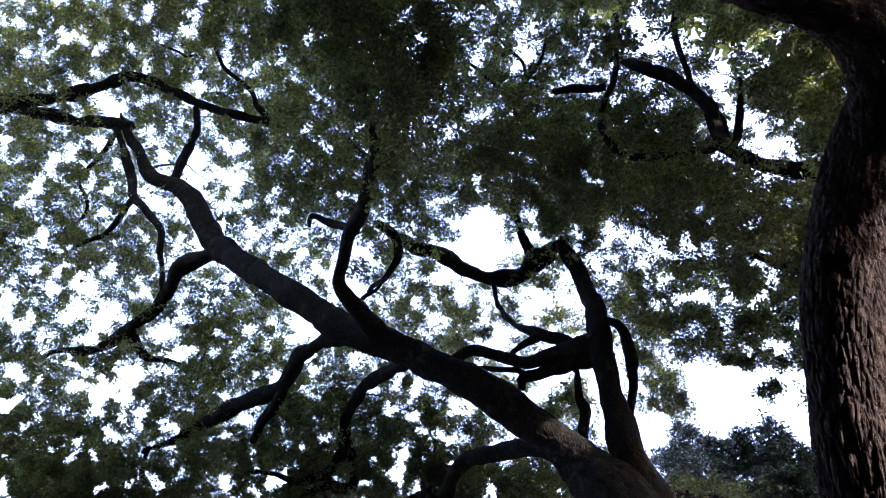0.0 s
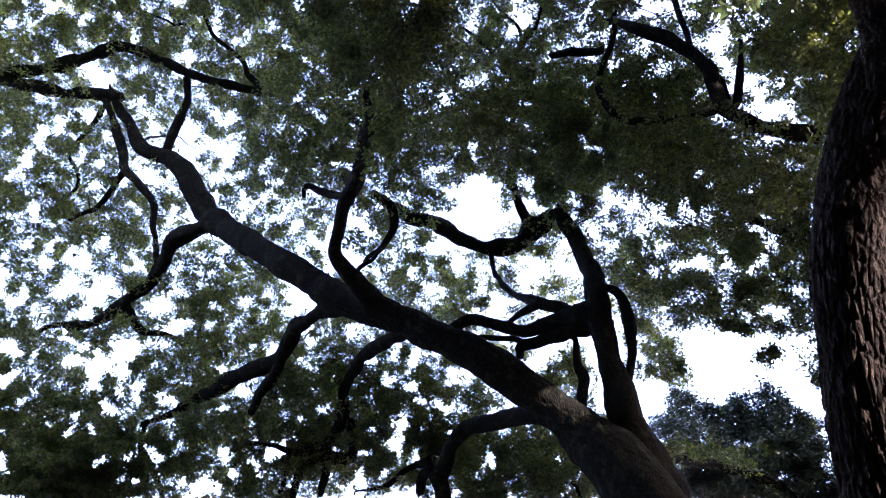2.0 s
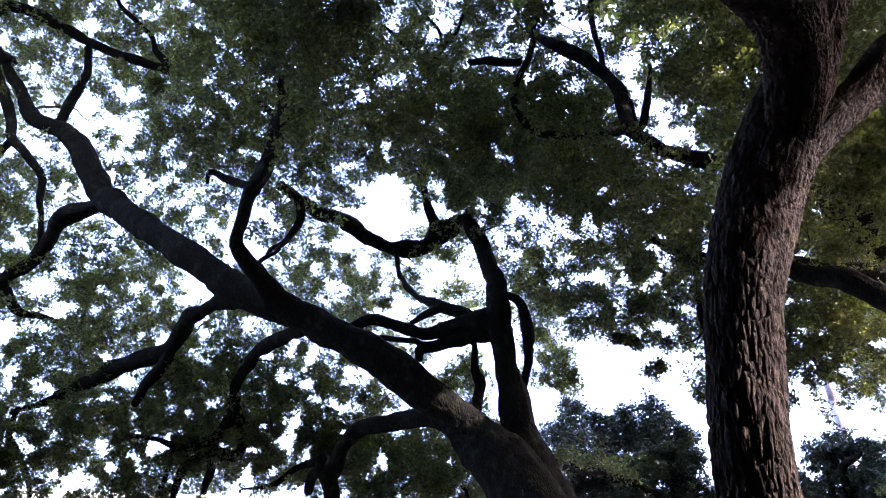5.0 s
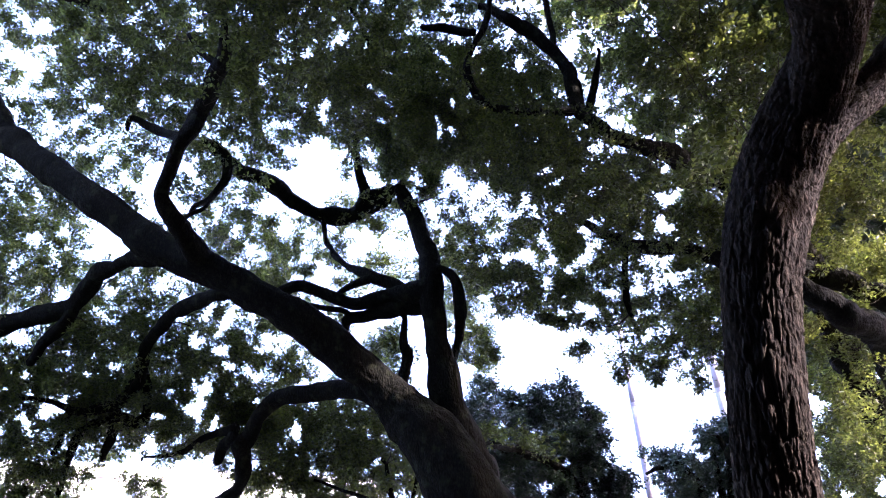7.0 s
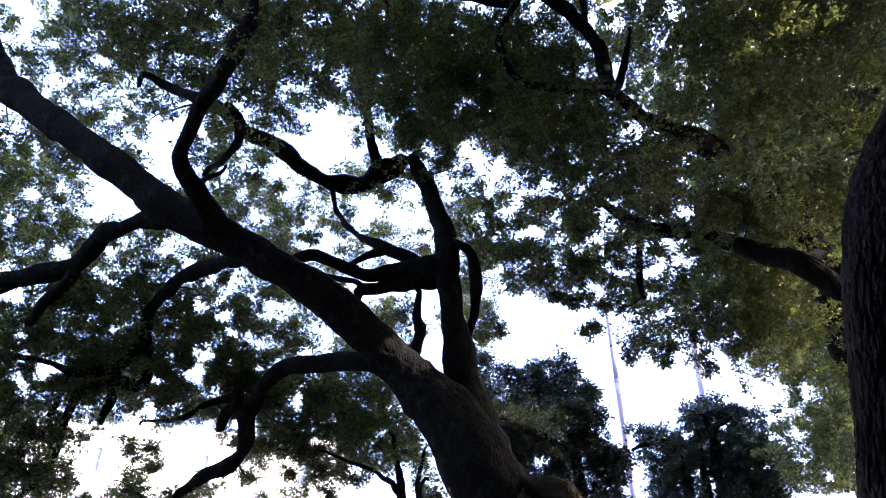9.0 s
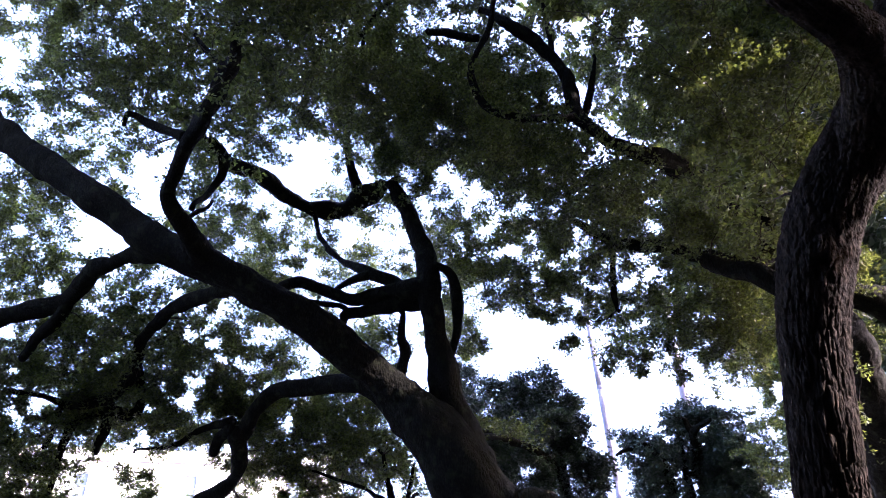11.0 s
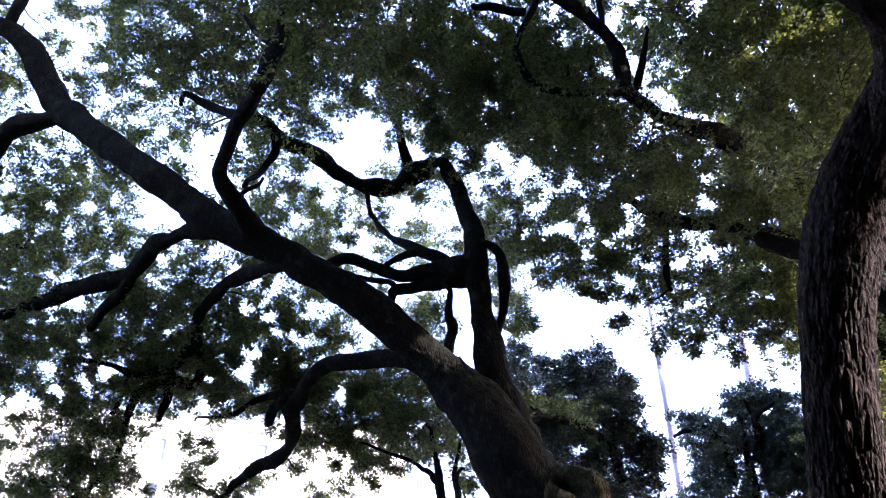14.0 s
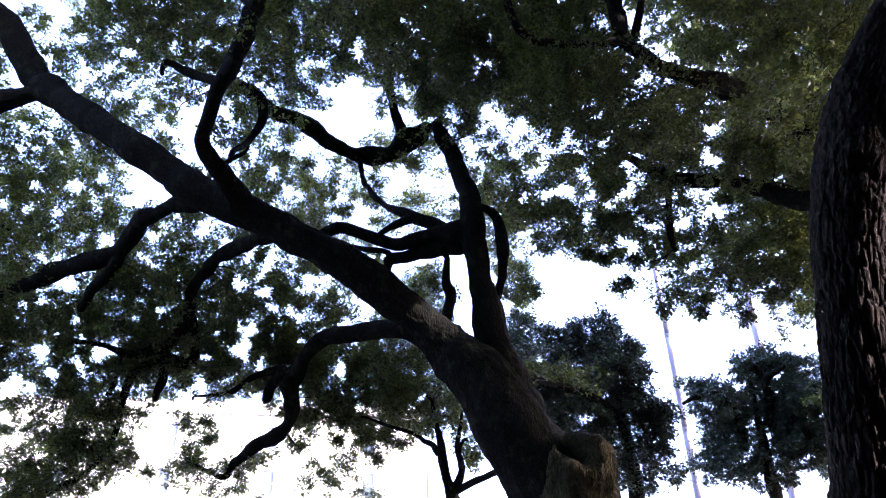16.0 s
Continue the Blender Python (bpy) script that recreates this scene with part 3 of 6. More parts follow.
BOUGHS["near_oak"] += [(3.69, 3.93, 8.26, 0.28, 1.6), (3.65, 4.18, 8.83, 0.26, 1.4), (3.89, 3.78, 8.36, 0.25, 1.4), (-1.42, 4.64, 7.92, 0.26, 3), (-1.83, 4.7, 8, 0.25, 2.6), (-1.35, 4.32, 8.15, 0.32, 3), (-1.84, 4.36, 8.26, 0.32, 2.6), (-1.67, 4.06, 8.47, 0.37, 2.4), (-2.21, 4.55, 8.34, 0.21, 1.6), (3.54, 6.94, 7.43, 0.27, 2), (4.12, 6.63, 7.24, 0.33, 2.8), (4.62, 6.29, 7.14, 0.32, 2.8), (4.38, 6.31, 7.62, 0.29, 2.2), (3.92, 6.61, 7.76, 0.27, 1.8), (3.28, 7.39, 7.62, 0.26, 1.5), (4.39, 6.94, 7, 0.28, 1.5)]
BOUGHS["shade_oak"] = [(2.77, 9.33, 8.77, 0.68, 1.8), (3.32, 8.89, 8.29, 0.69, 1.9), (4.1, 8.59, 8.26, 0.67, 2), (4.79, 8.56, 7.9, 0.58, 2.1), (5.25, 8.82, 7.52, 0.37, 1.7), (3.96, 9.36, 7.94, 0.44, 1.6), (3.43, 9.93, 8.25, 0.46, 1.7), (4.66, 8.95, 7.74, 0.38, 1.5), (5.79, 5.66, 8.04, 0.59, 2.3), (6.22, 6.01, 7.51, 0.59, 2.2), (5.97, 6.35, 7.46, 0.42, 2), (6.43, 7.18, 6.96, 0.55, 2.1), (6.92, 7.18, 6.86, 0.55, 2.1), (6.35, 7.74, 6.59, 0.34, 1.8), (7.27, 7.93, 6.47, 0.42, 1.7), (6.02, 5.2, 7.93, 0.53, 2.2), (5.24, 8.65, 6.87, 0.4, 1.8), (5.79, 8.54, 6.78, 0.35, 1.9)]
BOUGHS["shade_oak"] += [(6.25, 7.91, 6.76, 0.57, 2.2), (6.58, 7.87, 6.27, 0.36, 1.8), (6.18, 7.76, 7.42, 0.66, 2.2), (5.44, 8.23, 7.42, 0.59, 2), (4.38, 8.81, 7.82, 0.61, 2), (3.71, 9.4, 8, 0.54, 1.8), (6.72, 7.57, 7.05, 0.49, 2.2), (5.64, 7, 8.09, 0.68, 2.3), (6.22, 8.34, 6.49, 0.29, 1.7), (5.99, 5.88, 9.62, 0.64, 1.8), (6.27, 5.11, 9.64, 0.61, 2), (6.54, 6.14, 8.95, 0.6, 2), (7.01, 6.42, 8.28, 0.52, 2), (7.42, 7.19, 7.88, 0.55, 1.9), (8.66, 8.18, 7.59, 0.64, 2), (9.43, 9.47, 7.15, 0.8, 2), (10.72, 10.72, 6.49, 0.91, 2.1), (11.5, 12.6, 9.4, 0.6, 1)]
BOUGHS["shade_oak"] += [(5.8, 5.14, 8.05, 0.41, 2), (8.28, 8.45, 7.43, 0.55, 1.8), (5.98, 6.55, 7.86, 0.46, 2), (6.46, 7.12, 7.5, 0.44, 2), (5.19, 6.19, 8.05, 0.52, 2), (5.49, 5.97, 8.25, 0.44, 2), (5.86, 4.58, 8.8, 0.52, 2), (6.71, 5.12, 8.46, 0.44, 2), (7.17, 6.1, 7.84, 0.46, 2), (8.42, 6.95, 7.83, 0.59, 2), (8.73, 7.77, 7.47, 0.53, 2), (9.63, 8.36, 7.12, 0.64, 2), (11.38, 10.44, 6.97, 0.75, 2), (11.85, 10.8, 6.27, 0.75, 2), (7.21, 5.45, 7.86, 0.42, 2), (8.29, 6.6, 7.5, 0.51, 2), (9.38, 7.77, 7.11, 0.55, 2)]
BOUGHS["shade_oak"] += [(10.59, 9, 6.56, 0.7, 2), (7, 6.47, 5.71, 0.41, 2.2), (7.72, 7.19, 5.28, 0.44, 2.2), (6.97, 6.79, 5.32, 0.34, 2.2), (4.09, 6.33, 7.89, 0.34, 1.8), (4.28, 7, 7.83, 0.36, 1.8), (4.73, 7.57, 7.86, 0.31, 1.6), (4.41, 7.35, 7.85, 0.41, 1.5), (4.93, 7.1, 7.91, 0.41, 1.5), (5.37, 6.85, 7.65, 0.4, 1.6), (5.44, 6.38, 7.55, 0.31, 1.5), (4.12, 6.56, 8.01, 0.38, 1.3), (4.75, 6.27, 8.06, 0.38, 1.3), (8.64, 7.55, 6.01, 0.42, 2), (8.85, 7.88, 5.45, 0.51, 2), (9.58, 8.93, 5.41, 0.46, 2)]
BOUGHS["young_oak"] = [(6.19, 12.82, 7.85, 0.54, 2.5), (6.67, 12.54, 7.99, 0.35, 2.75), (6.79, 12.87, 7.4, 0.55, 2.75), (5.79, 12.89, 7.97, 0.3, 2.38), (7.09, 12.7, 7.58, 0.36, 2.38), (6.08, 13.21, 7.04, 0.64, 2.75), (7.06, 13.04, 6.83, 0.54, 2.75), (5.64, 13.59, 6.93, 0.56, 2.5), (6.9, 12.22, 5.86, 0.54, 2.75), (6.22, 12.42, 6.26, 0.55, 2.88), (6.59, 12.4, 5.34, 0.62, 2.75), (7.13, 12.34, 5.18, 0.4, 2.25), (6, 12.32, 7.1, 0.47, 2.5), (5.5, 12.25, 7.46, 0.39, 3), (6.28, 11.89, 7.44, 0.43, 3), (6.61, 11.94, 6.82, 0.38, 3), (5.62, 12.59, 6.68, 0.44, 2.75), (6.99, 12.01, 6.13, 0.36, 2.75)]
BOUGHS["young_oak"] += [(5.7, 12.84, 5.88, 0.55, 2.75), (6.2, 12.75, 5.38, 0.54, 2.88), (6.51, 11.77, 7.32, 0.13, 3.12), (6.74, 11.83, 6.92, 0.13, 3.12), (5.09, 12.32, 7.75, 0.17, 2.5), (6.04, 11.82, 7.87, 0.15, 3.12), (6.33, 11.71, 7.71, 0.13, 3.12), (7.23, 11.94, 6.14, 0.13, 3.12), (6.68, 12.12, 6.5, 0.18, 3.12), (5.65, 12.02, 7.75, 0.15, 2.88)]
BOUGHS["young_oak"] += [(4.78, 11.78, 6.31, 0.3, 2.6), (5.1, 11.94, 6.09, 0.35, 2.6), (5.45, 11.92, 6.33, 0.3, 2.6), (5.71, 12.09, 5.93, 0.35, 2.6), (5.21, 12.25, 5.73, 0.3, 2.6), (4.68, 11.97, 6.06, 0.3, 2.6), (6.05, 12.25, 5.7, 0.35, 2.6), (6.44, 12.02, 6.45, 0.35, 2.6), (6.7, 12.16, 6.09, 0.35, 2.6)]
BOUGHS["young_oak"] += [(4.44, 11.67, 6.66, 0.35, 2.6), (4.86, 11.63, 6.71, 0.28, 2.6), (4.32, 11.82, 6.28, 0.3, 2.6), (5.78, 11.68, 6.75, 0.3, 2.6)]
BOUGHS["pale_oak"] = [(5.33, 14.45, 8.46, 0.67, 1.8), (5.41, 14.14, 8.84, 0.41, 1.6), (5.13, 14.77, 8.07, 0.73, 1.8), (5.85, 14.7, 8.09, 0.67, 1.9), (5.19, 15.22, 7.5, 0.61, 1.7)]
BOUGHS["far_oak"] = [(10.49, 15.01, 7.78, 0.56, 2.62), (11.2, 14.35, 8.45, 0.45, 2.5), (11.85, 14.13, 8.47, 0.35, 2.25), (11.91, 14.65, 7.65, 0.7, 2.62), (10.96, 15.27, 7.14, 0.7, 2.62), (12.16, 14.34, 7.04, 0.68, 2.75), (11.68, 14.95, 6.33, 0.8, 2.75), (10.86, 15.76, 6.43, 0.53, 2.38), (12.16, 13.6, 8.19, 0.4, 2.38), (10.1, 14.95, 8.07, 0.26, 2.25), (12.07, 14.42, 8.6, 0.66, 2.5), (12.69, 14.79, 7.99, 0.66, 2.62), (11.66, 14.98, 7.97, 0.55, 2.38), (12.02, 14.83, 8.9, 0.34, 2.25), (10.6, 14.67, 7.49, 0.57, 3), (11.94, 13.74, 7.52, 0.56, 3), (12.41, 14.09, 6.35, 0.66, 3), (11.08, 14.97, 6.41, 0.68, 3)]
BOUGHS["far_oak"] += [(12.4, 13.6, 7.35, 0.8, 2.4), (12.2, 14.1, 6.9, 0.8, 2.4), (12.9, 14.0, 7.0, 0.8, 2.2)]
BOUGHS["old_oak"] += [(2.02, 9.96, 7.18, 0.2, 1.8), (2.28, 10.09, 6.88, 0.2, 1.8), (1.94, 10.14, 6.98, 0.2, 1.8), (2.24, 10.27, 6.64, 0.2, 1.8), (2.26, 9.88, 7.17, 0.2, 1.8)]
# second layers: boughs copied 1.9 m farther out along the camera's view
BOUGHS["old_oak_behind"] = [(-8.07, 10.69, 14.9, 1.5, 0.5), (-6.35, 10.48, 14.91, 1.49, 0.5), (-4.6, 10.28, 14.75, 1.41, 0.5), (-2.52, 9, 13, 1.05, 0.5), (-7.89, 11.63, 12.91, 1.33, 0.5), (-6.71, 11.34, 14.21, 1.26, 0.5), (-4.58, 11.14, 13.55, 1.15, 0.5), (-2.79, 9.76, 11.78, 1.03, 0.5), (-1.5, 9.61, 11.56, 1.06, 0.5), (-2.29, 10.38, 10.98, 0.77, 0.5), (-1.03, 10.33, 10.95, 0.88, 0.5), (-7.44, 12.34, 11.69, 1.31, 0.5), (-6.12, 11.94, 11.81, 0.94, 0.5), (-3.29, 10.91, 11.51, 0.76, 0.5), (-4.01, 11.33, 11.51, 0.67, 0.5), (-0.1, 10.32, 11.21, 0.73, 0.5), (1.75, 10.41, 11.84, 0.94, 0.5), (2.64, 10.06, 10.88, 0.83, 0.5)]
BOUGHS["old_oak_behind"] += [(-7.22, 13.12, 10.68, 1.31, 0.5), (-5.79, 13.01, 10.6, 1.18, 0.5), (-4.07, 12.85, 10.23, 1.15, 0.5), (-3.17, 11.97, 10.82, 0.9, 0.5), (-0.75, 11.65, 10.4, 0.76, 0.5), (0.21, 13.35, 10.57, 0.92, 0.5), (-0.75, 12.88, 10.45, 0.71, 0.5), (1.65, 13.12, 10.71, 0.98, 0.5), (2.29, 11.1, 10.59, 0.65, 0.5), (0.74, 13.59, 10.2, 0.73, 0.5), (-7.26, 14.42, 9, 1.31, 0.5), (-5.58, 14.12, 8.98, 1.23, 0.5), (-4.09, 13.49, 9.41, 1.1, 0.5), (-6.66, 13.8, 9.78, 1.07, 0.5), (-1.33, 12.74, 8.7, 0.97, 0.5), (-2.71, 13.37, 8.81, 0.95, 0.5), (-0.12, 13.27, 8.72, 0.89, 0.5), (2.8, 14.25, 9.08, 0.86, 0.5)]
BOUGHS["old_oak_behind"] += [(4.32, 13.33, 9.4, 0.48, 0.5), (4.86, 13.37, 9.26, 0.57, 0.5), (5.1, 13.23, 9.07, 0.35, 0.5), (-6.84, 14.78, 7.82, 1.15, 0.5), (-5.43, 14.43, 7.89, 1.08, 0.5), (-4.05, 14.08, 7.95, 1.06, 0.5), (-2.56, 13.68, 7.88, 1.04, 0.5), (-1.35, 13.49, 7.88, 1.03, 0.5), (-0.04, 13.8, 8, 1.01, 0.5), (1.05, 13.72, 8.67, 0.81, 0.5), (1.27, 14.38, 7.75, 0.92, 0.5), (2.36, 13.94, 7.53, 0.89, 0.5), (2.97, 13.03, 7.3, 0.63, 0.5), (-6.56, 14.84, 6.7, 1.05, 0.5), (-5.38, 14.76, 6.75, 1.05, 0.5), (-4.17, 14.75, 7.05, 1.01, 0.5), (-2.83, 14.78, 6.92, 1.01, 0.5), (-1.63, 14.55, 7.14, 1.01, 0.5)]
BOUGHS["old_oak_behind"] += [(-0.41, 14.37, 7.27, 0.89, 0.5), (0.97, 14.62, 7.12, 0.91, 0.5), (-4.05, 15.62, 5.58, 0.89, 0.5), (-2.88, 15.28, 5.63, 0.79, 0.5), (-3.5, 15.57, 5.01, 0.72, 0.5), (-4.53, 15.67, 6.51, 0.65, 0.5), (-2.66, 15.15, 6.38, 0.64, 0.5), (-1.14, 15.93, 5.62, 0.47, 0.5), (-0.37, 15.61, 5.19, 0.57, 0.5), (-0.02, 15.01, 5.63, 0.28, 0.5), (-1.04, 15.69, 6.19, 0.4, 0.5), (1.08, 14.43, 6.49, 0.66, 0.5), (1.94, 14.19, 6.48, 0.77, 0.5), (1.38, 15.42, 5.5, 0.57, 0.5), (2.01, 14.82, 5.99, 0.51, 0.5), (2.64, 13.81, 6.34, 0.65, 0.5), (3.16, 12.97, 6.27, 0.52, 0.5), (-1.55, 14.26, 7.37, 0.91, 0.5)]
BOUGHS["old_oak_behind"] += [(-2.68, 14.69, 7.35, 0.87, 0.5), (-0.38, 14.13, 7.27, 0.76, 0.5), (1.29, 13.44, 6.82, 0.63, 0.5), (2.18, 12.66, 6.67, 0.6, 0.5), (-0.08, 13.88, 7.93, 0.77, 0.5), (2.33, 15.45, 5.38, 0.46, 0.5), (3.37, 12.27, 5.28, 0.28, 0.5), (0.66, 14.61, 5.77, 0.3, 0.5), (0.83, 8.57, 13.53, 0.91, 0.5), (1.72, 8.68, 13.3, 0.85, 0.5), (0.48, 9.23, 12.94, 0.75, 0.5), (1.71, 9.37, 12.79, 0.81, 0.5), (2.17, 8.16, 13.54, 0.63, 0.5), (-9.17, 10.49, 14.04, 1.31, 0.5), (-9.25, 11.88, 12.64, 1.33, 0.5), (-8.98, 12.81, 11.13, 1.31, 0.5), (-8.83, 13.88, 9.76, 1.19, 0.5), (-8.44, 14.54, 8.2, 1.15, 0.5)]
BOUGHS["old_oak_behind"] += [(-7.84, 14.85, 6.73, 1.1, 0.5), (-7.94, 9.17, 15.28, 1.29, 0.5), (-6.06, 8.89, 15.21, 1.27, 0.5), (-4.25, 8.51, 14.94, 1.23, 0.5), (-2.65, 7.99, 14.19, 1.05, 0.5), (0.7, 7.58, 14.39, 0.94, 0.5), (1.99, 7.16, 13.95, 0.9, 0.5), (-3.52, 15.39, 6.56, 0.65, 0.5), (-4.34, 15.36, 7.35, 0.77, 0.5), (-4, 15.66, 5.08, 0.62, 0.5), (-3.58, 15.26, 7.2, 0.66, 0.5), (2.08, 13.51, 12.14, 0.79, 0.5), (3.07, 13.9, 11.07, 0.79, 0.5), (0.36, 13.43, 11.16, 0.73, 0.5), (4.09, 12.98, 11.04, 0.76, 0.5), (4.78, 13.37, 10.09, 0.7, 0.5), (1.68, 14.4, 10, 0.63, 0.5), (3.12, 14.74, 9.73, 0.59, 0.5)]
BOUGHS["old_oak_behind"] += [(-5.28, 14.97, 10.74, 0.84, 0.5), (-4.05, 14.58, 11.24, 0.73, 0.5), (-5, 15.35, 9.63, 0.83, 0.5), (-3.64, 14.76, 10.01, 0.71, 0.5), (-2.26, 14.37, 9.28, 0.69, 0.5), (-4.57, 15.48, 8.46, 0.81, 0.5), (-3.13, 14.93, 8.35, 0.8, 0.5), (-1.85, 14.36, 8.32, 0.67, 0.5), (-0.36, 10.32, 12.37, 0.63, 0.5), (0.61, 10.2, 12.15, 0.63, 0.5), (1.13, 9.36, 12.22, 0.6, 0.5), (1.6, 10.08, 11.52, 0.62, 0.5), (2.53, 10.19, 10.93, 0.57, 0.5), (2.02, 9.41, 11.75, 0.6, 0.5), (-3.71, 10.83, 10.17, 0.22, 0.5), (-2.62, 10.62, 9.41, 0.19, 0.5), (-4.93, 11.25, 11.32, 0.22, 0.5), (-1.11, 10.36, 8.49, 0.18, 0.5)]
BOUGHS["old_oak_behind"] += [(-0.23, 10.39, 8.04, 0.16, 0.5), (-2.06, 10.48, 9.06, 0.21, 0.5), (0.28, 10.62, 7.53, 0.17, 0.5), (-0.68, 10.89, 7.92, 0.18, 0.5), (1.28, 10.47, 7.43, 0.16, 0.5), (-3.08, 11.16, 9.39, 0.2, 0.5), (-1.51, 11.11, 8.37, 0.21, 0.5), (-5.37, 12.04, 10.34, 0.24, 0.5), (-2.62, 12.2, 8.51, 0.25, 0.5), (-1.32, 9.57, 8.86, 0.17, 0.5), (-1.6, 10.02, 8.48, 0.16, 0.5), (-0.13, 11.77, 11, 0.2, 0.5), (0.81, 11.92, 10.71, 0.18, 0.5), (1.48, 11.72, 10.56, 0.16, 0.5), (-7.05, 14.22, 8.91, 0.7, 0.5), (-5.79, 14.3, 8.42, 0.69, 0.5), (-6.73, 14.65, 7.65, 0.68, 0.5), (-5.08, 14.61, 7.28, 0.67, 0.5)]
BOUGHS["old_oak_behind"] += [(-3.67, 14.38, 7.52, 0.67, 0.5), (-6.24, 14.82, 6.71, 0.66, 0.5), (-2.36, 14.6, 7.47, 0.68, 0.5), (-1.12, 14.5, 7.51, 0.68, 0.5), (-0.07, 14.6, 7.27, 0.68, 0.5), (-2.65, 8.19, 12.39, 0.67, 0.5), (-1.36, 6.42, 11.25, 0.55, 0.5), (-0.15, 7.57, 11.37, 0.52, 0.5), (0.39, 8.19, 12.92, 0.6, 0.5), (-0.79, 8.22, 10.65, 0.52, 0.5), (-2.96, 9.31, 11.86, 0.6, 0.5), (-10.44, 10.56, 14.31, 1.21, 0.5), (-10.32, 11.59, 13.04, 1.21, 0.5), (-10.18, 12.61, 11.75, 1.21, 0.5), (-9.91, 13.45, 10.34, 1.19, 0.5), (-9.64, 14.25, 8.96, 1.17, 0.5), (-9.12, 14.8, 7.53, 1.25, 0.5), (-7.67, 15.23, 6.21, 1.1, 0.5)]
BOUGHS["old_oak_behind"] += [(-6.35, 15.4, 5.92, 1.1, 0.5), (-8.83, 15.23, 6.25, 1.1, 0.5), (-6.6, 14.71, 7.21, 0.89, 0.5), (-5.78, 14.98, 6.47, 0.88, 0.5), (-7.06, 15.06, 6.41, 0.88, 0.5), (-9.49, 9.37, 15.09, 1.29, 0.5), (-8.01, 8.38, 15.57, 1.25, 0.5), (-6.17, 8.12, 15.49, 1.23, 0.5), (-4.44, 7.8, 15.3, 1.2, 0.5), (-2.72, 7.13, 14.41, 1.01, 0.5), (2.34, 12.42, 6.4, 0.35, 0.5), (2.85, 12.05, 6.35, 0.35, 0.5), (3.1, 12.14, 5.85, 0.29, 0.5), (2.57, 12.44, 5.62, 0.27, 0.5), (2.13, 12.69, 6.04, 0.33, 0.5), (2.71, 12.19, 5.77, 0.23, 0.5), (3.33, 11.91, 5.09, 0.11, 0.5), (4.57, 11, 6.34, 0.28, 0.5)]
BOUGHS["old_oak_behind"] += [(5.37, 11.59, 6.53, 0.28, 0.5), (3.99, 10.8, 6.19, 0.2, 0.5), (-7.91, 13.68, 7.29, 0.78, 0.5), (-6.99, 13.9, 6.77, 0.77, 0.5), (-7.9, 14.21, 6.23, 0.77, 0.5), (-6.15, 13.78, 7.03, 0.66, 0.5), (-8.63, 13.46, 7.84, 0.68, 0.5), (0.61, 13.88, 7.42, 0.54, 0.5), (1.52, 13.81, 7.05, 0.54, 0.5), (2.37, 13.21, 6.73, 0.52, 0.5), (0.48, 14.43, 6.69, 0.43, 0.5), (1.91, 12.89, 7.44, 0.52, 0.5), (2.84, 12.92, 6.15, 0.51, 0.5), (1.7, 14.31, 6.24, 0.49, 0.5)]
BOUGHS["near_oak_behind"] = [(-0.79, 5.6, 9.35, 0.66, 1.8), (-0.47, 6.11, 9.06, 0.55, 1.8), (-1.07, 6.29, 9.2, 0.46, 1.8), (-0.15, 5.63, 9.27, 0.31, 1.8), (0.12, 6.13, 9.29, 0.24, 1.8), (-0.67, 7.08, 8.87, 0.35, 1.8), (-0.12, 5.48, 9.59, 0.32, 1.8), (0.49, 7.91, 9.97, 0.66, 1.8), (1.08, 7.75, 10.4, 0.67, 1.8), (2.18, 8.28, 10.73, 0.81, 1.8), (3.12, 7.95, 10.51, 0.74, 1.8), (3.61, 6.86, 8.85, 0.61, 1.8), (4.05, 6.43, 7.99, 0.55, 1.8), (3.07, 7.88, 9.32, 0.64, 1.8), (3.87, 7.88, 8.85, 0.63, 1.8), (4.63, 7.87, 8.39, 0.58, 1.8), (3.76, 4.76, 8.55, 0.4, 1.8), (4, 4.8, 8.14, 0.28, 1.8)]
BOUGHS["near_oak_behind"] += [(3.82, 4.8, 8.44, 0.46, 1.8), (4.3, 4.54, 8.17, 0.45, 1.8), (4.5, 4.11, 7.89, 0.37, 1.8), (5.85, 6.52, 9.38, 0.71, 1.8), (6.06, 5.9, 9.22, 0.59, 1.8), (6.38, 6.75, 8.76, 0.63, 1.8), (4.94, 6.83, 8.51, 0.59, 1.8), (-0.85, 5.11, 9.91, 0.69, 1.8), (-0.03, 5.18, 10.07, 0.45, 1.8), (2.88, 5.72, 11.56, 0.71, 1.8), (3.7, 4.3, 8.92, 0.39, 1.8), (-0.78, 6.87, 9.13, 0.31, 1.8), (-0.11, 7.14, 9.53, 0.37, 1.8), (4.65, 5.19, 7.26, 0.31, 1.8), (4.9, 5.38, 6.83, 0.28, 1.8), (2.3, 8.72, 11.71, 0.67, 1.8), (3.23, 8.4, 11.73, 0.67, 1.8), (4.28, 8.46, 12.05, 0.6, 1.8)]
